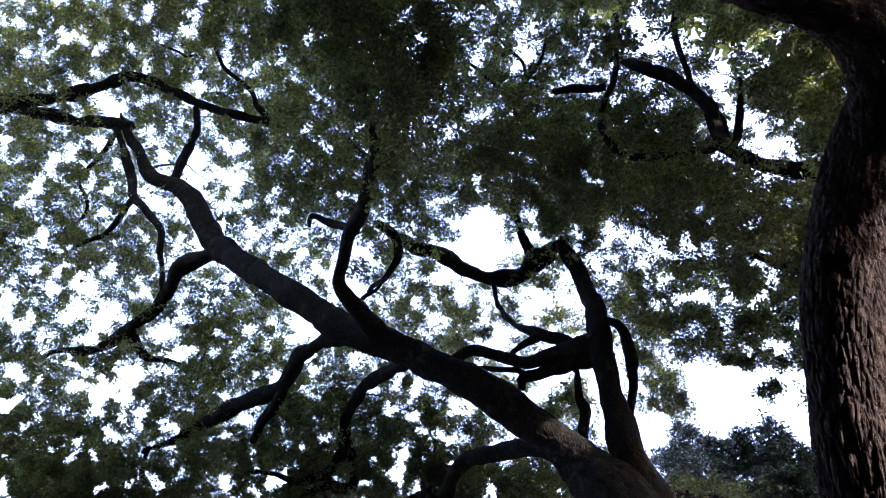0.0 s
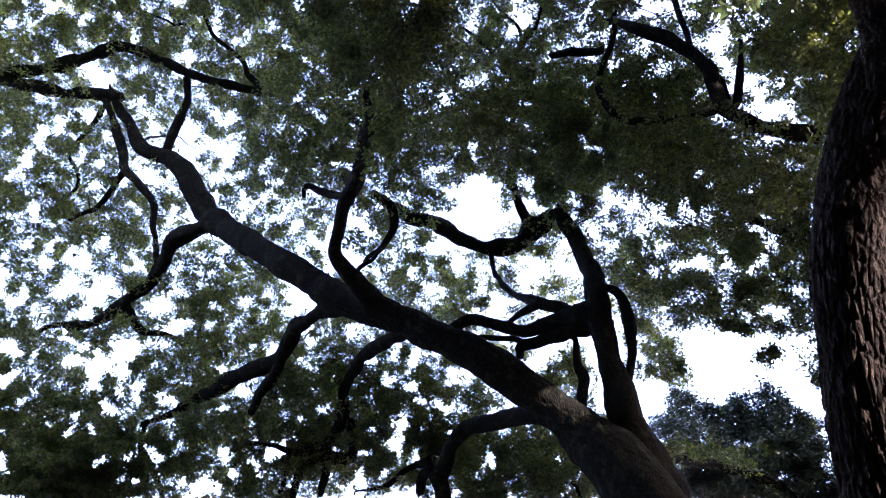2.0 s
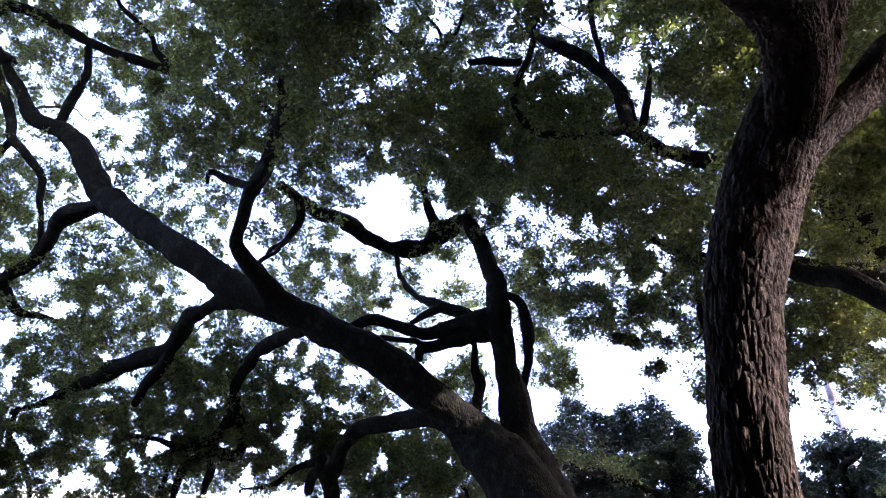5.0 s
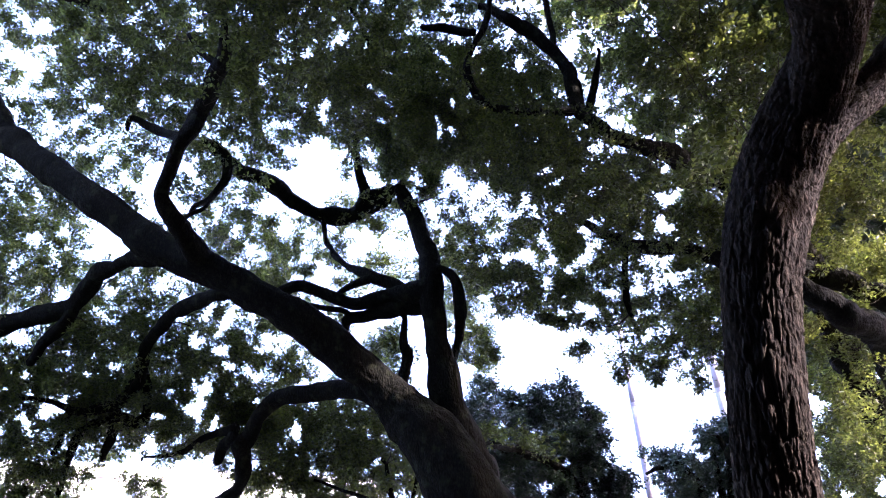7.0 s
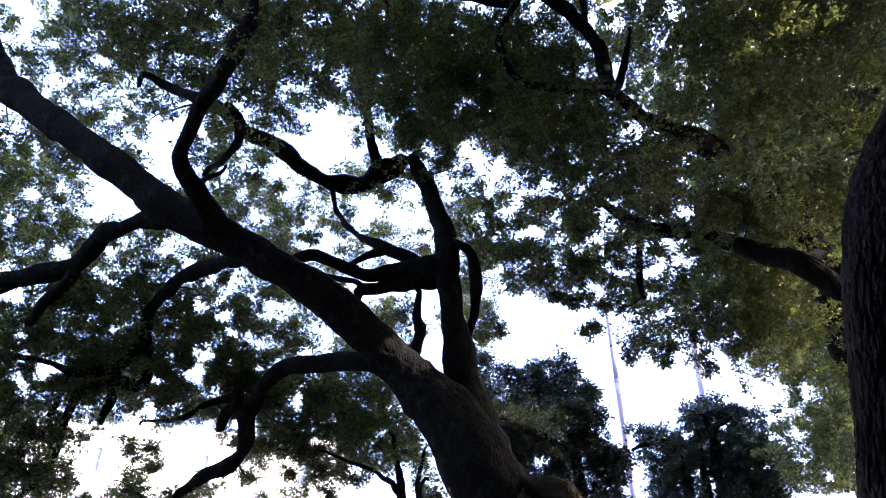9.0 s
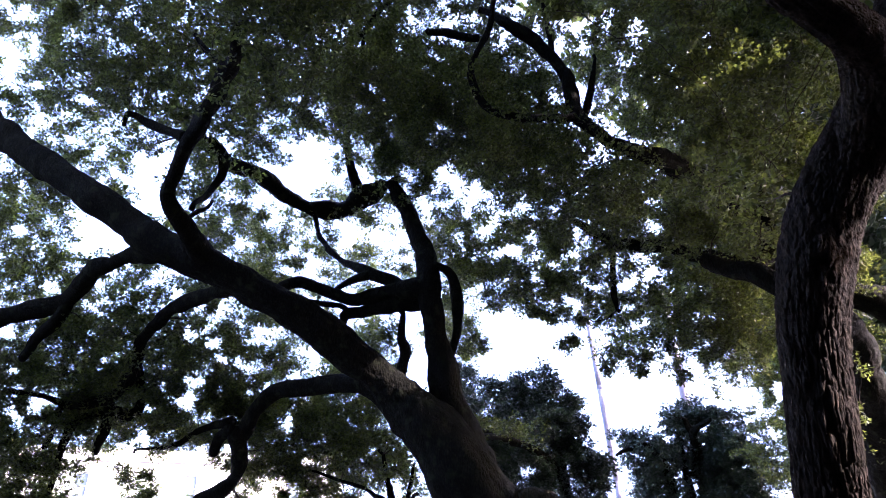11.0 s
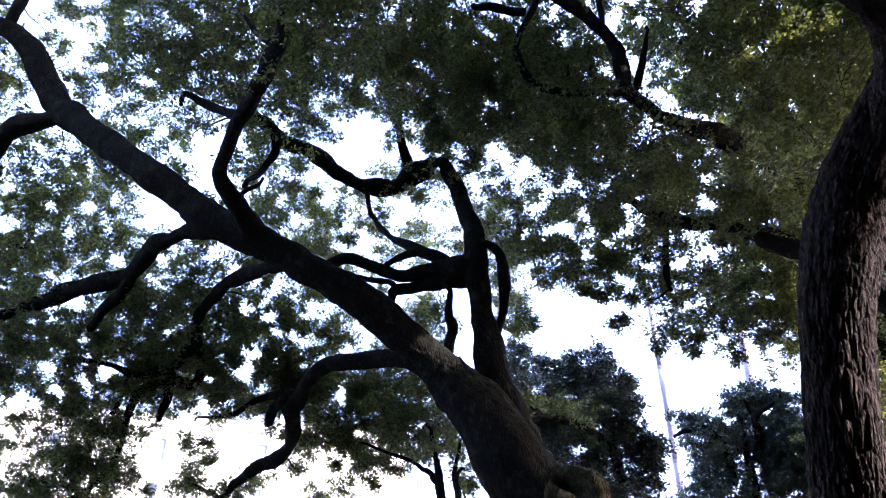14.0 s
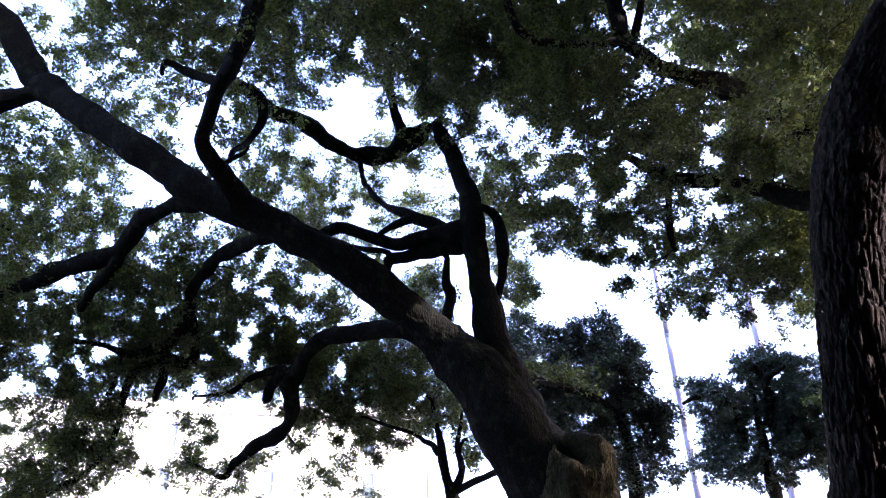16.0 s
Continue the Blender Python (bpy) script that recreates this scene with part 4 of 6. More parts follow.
BOUGHS["near_oak_behind"] += [(2.68, 9.16, 10.9, 0.67, 1.8), (3.72, 8.85, 10.84, 0.67, 1.8), (4.73, 8.72, 10.53, 0.67, 1.8), (3.41, 4.14, 6.26, 0.19, 1.8), (3.31, 3.98, 5.8, 0.15, 1.8), (3.64, 4.59, 6.62, 0.19, 1.8), (4.05, 5.22, 7, 0.22, 1.8), (3.57, 4.3, 6.33, 0.17, 1.8), (2.86, 6.83, 9.18, 0.29, 1.8), (2.41, 6.9, 9.34, 0.29, 1.8), (2.23, 6.84, 9.9, 0.27, 1.8), (4.61, 3.21, 8.08, 0.37, 1.8), (5.02, 3.5, 7.85, 0.33, 1.8), (5.1, 3.63, 9.02, 0.31, 1.8), (5.88, 4.09, 8.01, 0.31, 1.8), (5.53, 5.25, 8.11, 0.37, 1.8), (-1.68, 5.72, 9.46, 0.3, 1.8), (-2.17, 5.77, 9.53, 0.28, 1.8)]
BOUGHS["near_oak_behind"] += [(-1.58, 5.31, 9.75, 0.36, 1.8), (-2.18, 5.34, 9.84, 0.37, 1.8), (-1.98, 4.97, 10.11, 0.43, 1.8), (4.32, 8.25, 8.57, 0.31, 1.8), (5.02, 7.89, 8.35, 0.38, 1.8), (5.62, 7.48, 8.23, 0.37, 1.8), (5.32, 7.48, 8.78, 0.33, 1.8)]
BOUGHS["shade_oak_behind"] = [(3.94, 10.32, 9.38, 0.78, 1.8), (4.84, 9.96, 9.34, 0.77, 1.8), (5.64, 9.92, 8.92, 0.66, 1.8), (6.92, 6.65, 9.21, 0.67, 1.8), (7.42, 7.04, 8.56, 0.67, 1.8), (7.12, 7.44, 8.5, 0.48, 1.8), (7.61, 8.36, 7.87, 0.63, 1.8), (8.15, 8.33, 7.72, 0.63, 1.8), (7.22, 6.11, 9.09, 0.6, 1.8), (6.81, 9.9, 7.62, 0.4, 1.8), (7.36, 9.19, 7.61, 0.65, 1.8), (7.27, 8.99, 8.36, 0.76, 1.8), (6.42, 9.56, 8.38, 0.67, 1.8), (5.17, 10.22, 8.82, 0.7, 1.8), (7.9, 8.77, 7.94, 0.56, 1.8), (6.68, 8.16, 9.19, 0.77, 1.8), (7.37, 5.91, 10.96, 0.7, 1.8), (7.67, 7.09, 10.14, 0.69, 1.8)]
BOUGHS["shade_oak_behind"] += [(8.22, 7.42, 9.35, 0.6, 1.8), (8.64, 8.27, 8.85, 0.62, 1.8), (9.95, 9.3, 8.43, 0.73, 1.8), (10.72, 10.67, 7.87, 0.91, 1.8), (12.04, 11.96, 7.06, 1.04, 1.8), (6.97, 6.05, 9.25, 0.47, 1.8), (7.09, 7.65, 8.94, 0.52, 1.8), (7.62, 8.27, 8.47, 0.5, 1.8), (6.22, 7.28, 9.22, 0.59, 1.8), (6.56, 6.99, 9.44, 0.5, 1.8), (7.01, 5.36, 10.1, 0.59, 1.8), (7.94, 5.96, 9.63, 0.5, 1.8), (8.44, 7.07, 8.87, 0.52, 1.8), (9.74, 7.95, 8.75, 0.67, 1.8), (10.05, 8.85, 8.3, 0.6, 1.8), (10.99, 9.46, 7.85, 0.73, 1.8)]
BOUGHS["shade_oak_behind"] += [(12.75, 11.61, 7.58, 0.86, 1.8), (13.24, 11.99, 6.79, 0.86, 1.8), (8.52, 6.34, 8.92, 0.48, 1.8), (9.64, 7.58, 8.4, 0.58, 1.8), (10.76, 8.83, 7.87, 0.63, 1.8), (12, 10.11, 7.19, 0.8, 1.8), (8.35, 7.6, 6.44, 0.47, 1.8), (9.09, 8.36, 5.88, 0.5, 1.8), (8.3, 7.97, 5.97, 0.39, 1.8), (10.03, 8.67, 6.67, 0.48, 1.8), (10.25, 9.03, 6.02, 0.58, 1.8), (10.97, 10.12, 5.93, 0.52, 1.8)]
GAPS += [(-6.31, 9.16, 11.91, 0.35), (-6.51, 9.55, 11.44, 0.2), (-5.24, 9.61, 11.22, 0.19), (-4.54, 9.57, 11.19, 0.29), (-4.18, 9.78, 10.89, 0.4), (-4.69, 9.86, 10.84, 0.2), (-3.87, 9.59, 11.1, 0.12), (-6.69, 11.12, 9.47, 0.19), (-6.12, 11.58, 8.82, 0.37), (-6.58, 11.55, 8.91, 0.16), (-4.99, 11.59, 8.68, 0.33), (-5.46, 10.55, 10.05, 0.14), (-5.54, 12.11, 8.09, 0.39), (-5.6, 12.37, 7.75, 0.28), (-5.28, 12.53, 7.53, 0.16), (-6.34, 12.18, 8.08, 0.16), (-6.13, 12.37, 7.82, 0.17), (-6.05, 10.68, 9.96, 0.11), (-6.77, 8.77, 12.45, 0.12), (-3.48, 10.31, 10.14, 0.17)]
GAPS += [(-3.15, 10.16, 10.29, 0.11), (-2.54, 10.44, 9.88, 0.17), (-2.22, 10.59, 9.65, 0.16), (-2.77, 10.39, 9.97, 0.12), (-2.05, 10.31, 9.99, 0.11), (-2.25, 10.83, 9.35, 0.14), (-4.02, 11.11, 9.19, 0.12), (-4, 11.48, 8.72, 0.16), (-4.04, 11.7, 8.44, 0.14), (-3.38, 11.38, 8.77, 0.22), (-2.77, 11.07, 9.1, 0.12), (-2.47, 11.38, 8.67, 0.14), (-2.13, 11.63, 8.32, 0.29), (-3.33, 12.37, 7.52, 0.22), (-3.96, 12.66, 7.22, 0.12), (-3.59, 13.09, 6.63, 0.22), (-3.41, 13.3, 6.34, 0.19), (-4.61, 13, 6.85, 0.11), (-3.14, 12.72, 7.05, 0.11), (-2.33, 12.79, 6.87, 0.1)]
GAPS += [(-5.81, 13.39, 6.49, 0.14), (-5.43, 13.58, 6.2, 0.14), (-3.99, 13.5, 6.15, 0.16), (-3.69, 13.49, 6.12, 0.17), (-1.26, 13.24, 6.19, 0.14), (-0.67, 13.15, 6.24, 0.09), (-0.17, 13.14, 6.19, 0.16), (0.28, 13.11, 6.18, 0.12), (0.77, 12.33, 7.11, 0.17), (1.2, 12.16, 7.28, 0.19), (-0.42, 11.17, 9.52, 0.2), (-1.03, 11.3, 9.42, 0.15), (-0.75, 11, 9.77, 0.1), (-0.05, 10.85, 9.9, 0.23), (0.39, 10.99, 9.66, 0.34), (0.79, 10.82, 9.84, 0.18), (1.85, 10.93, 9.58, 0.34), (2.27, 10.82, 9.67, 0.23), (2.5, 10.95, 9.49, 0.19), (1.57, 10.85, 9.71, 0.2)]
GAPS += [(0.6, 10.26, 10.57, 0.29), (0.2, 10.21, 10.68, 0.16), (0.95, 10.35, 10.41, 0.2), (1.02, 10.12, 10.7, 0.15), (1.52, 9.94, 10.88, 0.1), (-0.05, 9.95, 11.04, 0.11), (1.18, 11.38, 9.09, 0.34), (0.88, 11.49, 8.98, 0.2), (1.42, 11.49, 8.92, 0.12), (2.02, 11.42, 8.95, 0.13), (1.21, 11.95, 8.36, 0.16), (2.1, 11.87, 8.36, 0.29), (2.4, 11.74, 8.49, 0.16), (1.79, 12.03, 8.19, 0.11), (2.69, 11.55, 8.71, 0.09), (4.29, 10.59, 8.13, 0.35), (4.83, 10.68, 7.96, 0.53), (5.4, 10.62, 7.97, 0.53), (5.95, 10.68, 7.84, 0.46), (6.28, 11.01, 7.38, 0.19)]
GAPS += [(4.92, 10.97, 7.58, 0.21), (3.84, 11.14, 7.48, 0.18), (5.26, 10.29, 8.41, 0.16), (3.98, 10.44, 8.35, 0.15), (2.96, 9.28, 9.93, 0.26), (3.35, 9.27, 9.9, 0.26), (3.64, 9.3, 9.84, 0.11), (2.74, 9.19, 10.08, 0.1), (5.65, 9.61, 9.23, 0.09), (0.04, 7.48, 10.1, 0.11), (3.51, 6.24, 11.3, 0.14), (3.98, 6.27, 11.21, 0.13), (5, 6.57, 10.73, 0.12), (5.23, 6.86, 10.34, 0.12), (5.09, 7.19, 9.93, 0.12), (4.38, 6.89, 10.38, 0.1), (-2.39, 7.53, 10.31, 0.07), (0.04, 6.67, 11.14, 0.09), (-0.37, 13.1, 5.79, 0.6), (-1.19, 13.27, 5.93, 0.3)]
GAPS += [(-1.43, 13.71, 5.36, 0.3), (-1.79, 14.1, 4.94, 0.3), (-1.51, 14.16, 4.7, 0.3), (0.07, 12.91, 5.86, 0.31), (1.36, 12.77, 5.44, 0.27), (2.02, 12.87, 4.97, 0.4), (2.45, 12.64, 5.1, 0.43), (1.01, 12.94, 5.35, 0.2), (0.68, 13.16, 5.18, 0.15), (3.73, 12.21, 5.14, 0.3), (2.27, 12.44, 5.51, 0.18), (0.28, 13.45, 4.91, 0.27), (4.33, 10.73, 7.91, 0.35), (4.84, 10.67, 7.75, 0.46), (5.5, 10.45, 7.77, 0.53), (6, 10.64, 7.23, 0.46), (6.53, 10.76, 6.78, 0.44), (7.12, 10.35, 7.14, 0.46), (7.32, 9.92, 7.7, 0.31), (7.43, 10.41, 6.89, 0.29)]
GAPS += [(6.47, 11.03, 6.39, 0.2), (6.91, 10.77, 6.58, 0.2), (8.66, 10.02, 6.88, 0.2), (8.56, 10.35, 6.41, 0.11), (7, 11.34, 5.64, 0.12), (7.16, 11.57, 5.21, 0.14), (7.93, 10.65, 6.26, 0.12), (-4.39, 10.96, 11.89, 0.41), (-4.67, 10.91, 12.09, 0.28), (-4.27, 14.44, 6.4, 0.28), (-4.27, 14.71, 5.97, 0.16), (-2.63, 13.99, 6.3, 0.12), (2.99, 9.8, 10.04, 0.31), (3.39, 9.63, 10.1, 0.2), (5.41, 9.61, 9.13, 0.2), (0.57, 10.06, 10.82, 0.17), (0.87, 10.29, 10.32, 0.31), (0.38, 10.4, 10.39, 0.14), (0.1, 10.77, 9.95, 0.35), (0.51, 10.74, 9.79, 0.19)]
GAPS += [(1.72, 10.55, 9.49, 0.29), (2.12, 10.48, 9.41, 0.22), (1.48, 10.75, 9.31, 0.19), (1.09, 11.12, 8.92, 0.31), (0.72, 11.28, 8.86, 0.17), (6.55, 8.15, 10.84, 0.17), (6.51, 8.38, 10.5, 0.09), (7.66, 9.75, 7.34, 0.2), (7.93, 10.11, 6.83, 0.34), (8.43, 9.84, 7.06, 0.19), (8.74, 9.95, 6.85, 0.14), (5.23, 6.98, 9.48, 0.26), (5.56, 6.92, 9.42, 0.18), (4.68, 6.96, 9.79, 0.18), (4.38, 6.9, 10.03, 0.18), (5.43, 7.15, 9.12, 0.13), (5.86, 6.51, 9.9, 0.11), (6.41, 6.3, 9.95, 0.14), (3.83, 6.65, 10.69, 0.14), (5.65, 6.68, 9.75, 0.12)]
BOUGHS["old_oak"] = [(x, y, z, r, 1.24 * cover if z < 7.5 and x < 1 else cover) for x, y, z, r, cover in BOUGHS["old_oak"]]
BOUGHS["old_oak"] += [(-2.42, 12.87, 5.01, 0.28, 3.2), (-2.87, 12.92, 5.15, 0.28, 3.2), (-2.03, 12.78, 4.98, 0.22, 3)]
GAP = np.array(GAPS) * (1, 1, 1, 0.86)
# places that the sun reaches through the crowns: x, y, z, radius
SUN_FLECKS = [(1.9, 2.5, 3.45, 0.4), (1.92, 2.7, 2.98, 0.5), (1.93, 2.85, 2.6, 0.4), (1.72, 8.75, 5.86, 0.32), (3.35, 7.9, 3.85, 0.5), (2.8, 3.5, 6.6, 0.36), (0.1, 8.5, 6.7, 0.12)]


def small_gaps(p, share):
    """Whether places lie in one of the small holes cut along the camera's view, as many as share says."""
    off = p - CAMERA_SPOT
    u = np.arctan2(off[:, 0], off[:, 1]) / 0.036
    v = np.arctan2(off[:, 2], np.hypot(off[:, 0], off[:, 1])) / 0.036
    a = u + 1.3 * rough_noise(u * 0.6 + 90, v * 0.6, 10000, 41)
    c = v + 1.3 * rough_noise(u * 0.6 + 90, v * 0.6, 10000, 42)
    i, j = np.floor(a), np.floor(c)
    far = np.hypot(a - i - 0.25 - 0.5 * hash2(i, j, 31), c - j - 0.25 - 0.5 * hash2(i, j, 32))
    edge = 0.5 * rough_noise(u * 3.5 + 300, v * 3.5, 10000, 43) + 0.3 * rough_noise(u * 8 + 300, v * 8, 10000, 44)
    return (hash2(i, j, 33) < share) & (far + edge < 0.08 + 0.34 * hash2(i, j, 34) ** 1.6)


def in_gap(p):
    """Whether places lie in one of the cones cut along the camera's view to show the sky."""
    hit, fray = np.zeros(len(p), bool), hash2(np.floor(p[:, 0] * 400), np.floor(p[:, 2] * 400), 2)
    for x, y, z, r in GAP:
        axis = np.array((x, y, z)) - CAMERA_SPOT
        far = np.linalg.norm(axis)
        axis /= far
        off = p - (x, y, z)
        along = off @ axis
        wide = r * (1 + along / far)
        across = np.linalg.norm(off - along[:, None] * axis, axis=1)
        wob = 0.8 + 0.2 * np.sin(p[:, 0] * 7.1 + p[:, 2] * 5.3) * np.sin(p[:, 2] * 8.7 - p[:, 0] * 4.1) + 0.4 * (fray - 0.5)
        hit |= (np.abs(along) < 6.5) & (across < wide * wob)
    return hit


def in_sun_way(p, size):
    """Whether leaves of that size would stand in the way of the sun to one of its flecks."""
    hit, fray = np.zeros(len(p), bool), hash2(np.floor(p[:, 0] * 400), np.floor(p[:, 2] * 400), 2)
    for x, y, z, r in SUN_FLECKS:
        off = p - (x, y, z)
        along = off @ np.array(SUN_TO)
        across = np.linalg.norm(off - along[:, None] * np.array(SUN_TO), axis=1)
        hit |= (along > 0.6) & (across < r * (0.9 + 0.2 * fray) + 0.7 * size)
    return hit


# ---- ground ----
def ground():
    v = [(-3000, -3000, 0), (3000, -3000, 0), (3000, 3000, 0), (-3000, 3000, 0)]
    tagged(new("ground", mesh_of("ground", v, [(0, 1, 2, 3)], EARTH, False)), "bare earth and thin grass under the oaks", "ground", kind="structure")


ground()


def woodland():
    """Unseen wall at the glade's sides and back, added to block light."""
    bearing = np.radians(np.linspace(66, 318, 122))
    height = np.linspace(-0.05, 1, 40)
    bb, hh = np.meshgrid(bearing, height)
    lump = np.sin(bb * 23) * np.sin(hh * 17 + bb * 9) + 0.6 * np.sin(bb * 51 + hh * 31) + 0.4 * np.sin(bb * 97 - hh * 57)
    far = 13.0 + 0.7 * lump - 4.5 * hh**3
    # dips let the sun in; the left end stays low, out of view
    top = np.clip((radians(326) - bb) / 0.45, 0.3, 1) * (12.5 + 1.0 * np.sin(bb * 7) + 0.6 * np.sin(bb * 19) + 2.0 - 9.5 * np.exp(-(((bb - radians(108)) / 0.28) ** 4)) - 9.6 * np.exp(-(((bb - radians(74)) / 0.19) ** 4)))
    v = np.stack([far * np.sin(bb), far * np.cos(bb), hh * top], -1).reshape(-1, 3)
    i, j = np.meshgrid(np.arange(39), np.arange(121), indexing="ij")
    f = np.stack([i * 122 + j, i * 122 + j + 1, (i + 1) * 122 + j + 1, (i + 1) * 122 + j], -1).reshape(-1, 4)
    tagged(new("backdrop", mesh_of("backdrop", v.tolist(), f.tolist(), LIGHT_BLOCK)), "unseen dark green wall round the glade that blocks light", "woodland", kind="structure")


woodland()

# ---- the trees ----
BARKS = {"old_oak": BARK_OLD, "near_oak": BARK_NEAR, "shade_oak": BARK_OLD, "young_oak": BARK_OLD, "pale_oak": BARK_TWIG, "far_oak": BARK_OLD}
def grow_old_oak(old_oak):
    limb(old_oak, "main_limb", [(2.34, 9.08, 5.4, 0.387), (1.71, 8.97, 5.93, 0.310), (0.94, 8.93, 6.4, 0.290), (0.16, 8.92, 6.81, 0.280), (-0.66, 9.05, 7.22, 0.278), (-1.44, 9.21, 7.59, 0.279), (-2.19, 9.27, 8.08, 0.251), (-2.96, 9.58, 8.74, 0.242), (-3.9, 10.1, 9.65, 0.253), (-4.31, 10.11, 10.17, 0.242), (-4.63, 10.03, 10.62, 0.229), (-5.02, 10.06, 10.95, 0.198), (-5.54, 10.17, 11.19, 0.157), (-5.9, 10.09, 11.65, 0.146), (-6.29, 9.98, 12.16, 0.106), (-6.48, 9.92, 12.42, 0.053), (-6.58, 9.89, 12.63, 0.021)])
    limb(old_oak, "limb", [(-0.71, 9.09, 7.26, 0.204), (-1.08, 8.56, 7.4, 0.151), (-1.37, 8.23, 7.61, 0.113), (-1.38, 7.96, 7.88, 0.113), (-1.24, 7.62, 8.13, 0.118), (-1.15, 7.61, 8.59, 0.123), (-1.03, 7.11, 8.55, 0.111), (-0.96, 6.72, 8.55, 0.102), (-0.94, 6.36, 8.52, 0.077), (-1, 6.09, 8.6, 0.044)])
    limb(old_oak, "limb", [(-0.97, 6.81, 8.61, 0.074), (-1.11, 6.86, 8.78, 0.058), (-1.27, 6.92, 8.97, 0.041), (-1.44, 6.94, 9.21, 0.028)])
    limb(old_oak, "limb", [(-1.32, 8.24, 8.66, 0.106), (-1.59, 8.41, 8.91, 0.085), (-1.89, 8.61, 9.13, 0.071), (-2.12, 8.78, 9.36, 0.052), (-2.15, 8.97, 9.27, 0.033)])
    limb(old_oak, "limb", [(-1.01, 9.01, 9.41, 0.055), (-0.79, 9.22, 9.37, 0.069), (-0.72, 9.35, 9.13, 0.064), (-0.86, 9.39, 8.74, 0.051), (-1.06, 9.1, 8.15, 0.044)])
    limb(old_oak, "limb", [(-1.25, 10.3, 10.59, 0.106), (-0.84, 10.59, 10.51, 0.129), (-0.44, 10.76, 10.43, 0.137), (-0.49, 10.35, 10.09, 0.146), (-0.08, 10.37, 10.02, 0.155), (0.45, 10.41, 9.74, 0.145), (0.95, 10.37, 9.58, 0.152), (1.35, 10.23, 9.56, 0.151), (1.66, 9.89, 9.63, 0.174), (1.94, 9.64, 9.76, 0.145)])
    limb(old_oak, "limb", [(1.65, 9.94, 9.57, 0.136), (1.44, 9.74, 9.85, 0.107), (1.29, 9.59, 10.22, 0.083), (1.18, 9.45, 10.57, 0.069), (1.17, 9.22, 11.01, 0.060)])
    limb(old_oak, "stem", [(3, 9.33, 4.69, 0.455), (2.79, 9.09, 5.17, 0.361), (2.61, 8.9, 5.76, 0.263), (2.46, 8.82, 6.37, 0.213), (2.37, 8.76, 6.94, 0.206), (2.3, 8.67, 7.38, 0.197), (2.3, 8.83, 7.99, 0.163), (2.21, 9.01, 8.58, 0.149), (2.1, 9.14, 9.07, 0.136), (1.91, 9.24, 9.61, 0.103)])
    limb(old_oak, "limb", [(2.39, 8.71, 7.32, 0.203), (2.09, 8.86, 7.32, 0.164), (1.81, 9.11, 7.36, 0.119), (1.36, 9.4, 7.37, 0.104), (0.86, 9.49, 7.47, 0.097), (0.52, 9.5, 7.49, 0.093), (0.26, 9.53, 7.33, 0.084), (0.08, 9.42, 7.16, 0.066)])
    limb(old_oak, "limb", [(2.4, 8.84, 7.15, 0.176), (2.11, 8.99, 7.16, 0.144), (1.83, 9.22, 7.22, 0.123), (1.6, 9.48, 7.24, 0.109), (1.37, 9.67, 7.19, 0.101), (1.34, 9.77, 7.07, 0.059)])
    limb(old_oak, "twig", [(1.39, 9.64, 7.22, 0.059), (1.22, 9.59, 7.3, 0.046), (0.92, 9.6, 7.33, 0.042), (0.5, 9.63, 7.34, 0.038), (0.16, 9.5, 7.21, 0.033)])
    limb(old_oak, "twig", [(1.15, 9.53, 7.55, 0.034), (1.31, 9.34, 7.61, 0.059), (1.54, 9.16, 7.65, 0.079)])
    limb(old_oak, "limb", [(2.17, 8.85, 7.33, 0.116), (1.96, 9, 7.49, 0.111), (1.59, 9.23, 7.72, 0.093), (1.24, 9.64, 8.21, 0.062), (1.01, 10.14, 8.9, 0.052), (0.96, 10.42, 9.52, 0.050)])
    limb(old_oak, "limb", [(2.3, 8.52, 7.57, 0.096), (2.53, 8.48, 7.44, 0.087), (2.66, 8.59, 7.12, 0.090), (2.71, 8.73, 6.77, 0.085), (2.68, 8.89, 6.42, 0.077), (2.6, 9.02, 6.1, 0.068)])
    limb(old_oak, "limb", [(1.96, 9.05, 7.11, 0.056), (2.07, 9.28, 6.8, 0.080), (2.21, 9.4, 6.63, 0.097), (2.18, 9.51, 6.33, 0.072), (2.25, 9.55, 6.11, 0.055), (2.39, 9.25, 5.67, 0.068)])
    limb(old_oak, "limb", [(2.04, 9.38, 5.7, 0.194), (1.57, 9.75, 6.09, 0.156), (1.1, 10.27, 6.29, 0.142), (0.68, 10.77, 6.35, 0.140), (0.39, 11.19, 6.18, 0.135), (0.29, 11.63, 5.95, 0.135)])
    limb(old_oak, "limb", [(0.2, 11.58, 5.96, 0.144), (0.37, 11.99, 5.61, 0.118), (0.26, 12.41, 5.4, 0.110), (-0.04, 12.82, 5.29, 0.103), (-0.31, 13.29, 5.08, 0.095), (-0.46, 13.68, 4.93, 0.068), (-0.76, 13.92, 5.08, 0.044), (-1.08, 14.13, 5.3, 0.030)])
    limb(old_oak, "broken_stub", [(0.13, 11.56, 6.02, 0.125), (0.01, 11.89, 5.95, 0.109), (-0.03, 12.13, 5.79, 0.064)])
    limb(old_oak, "limb", [(0.13, 11.5, 6.11, 0.107), (-0.22, 11.88, 6.09, 0.063), (-0.49, 12.26, 6.01, 0.051), (-0.82, 12.62, 5.99, 0.037), (-1.16, 13.08, 6.02, 0.024)])
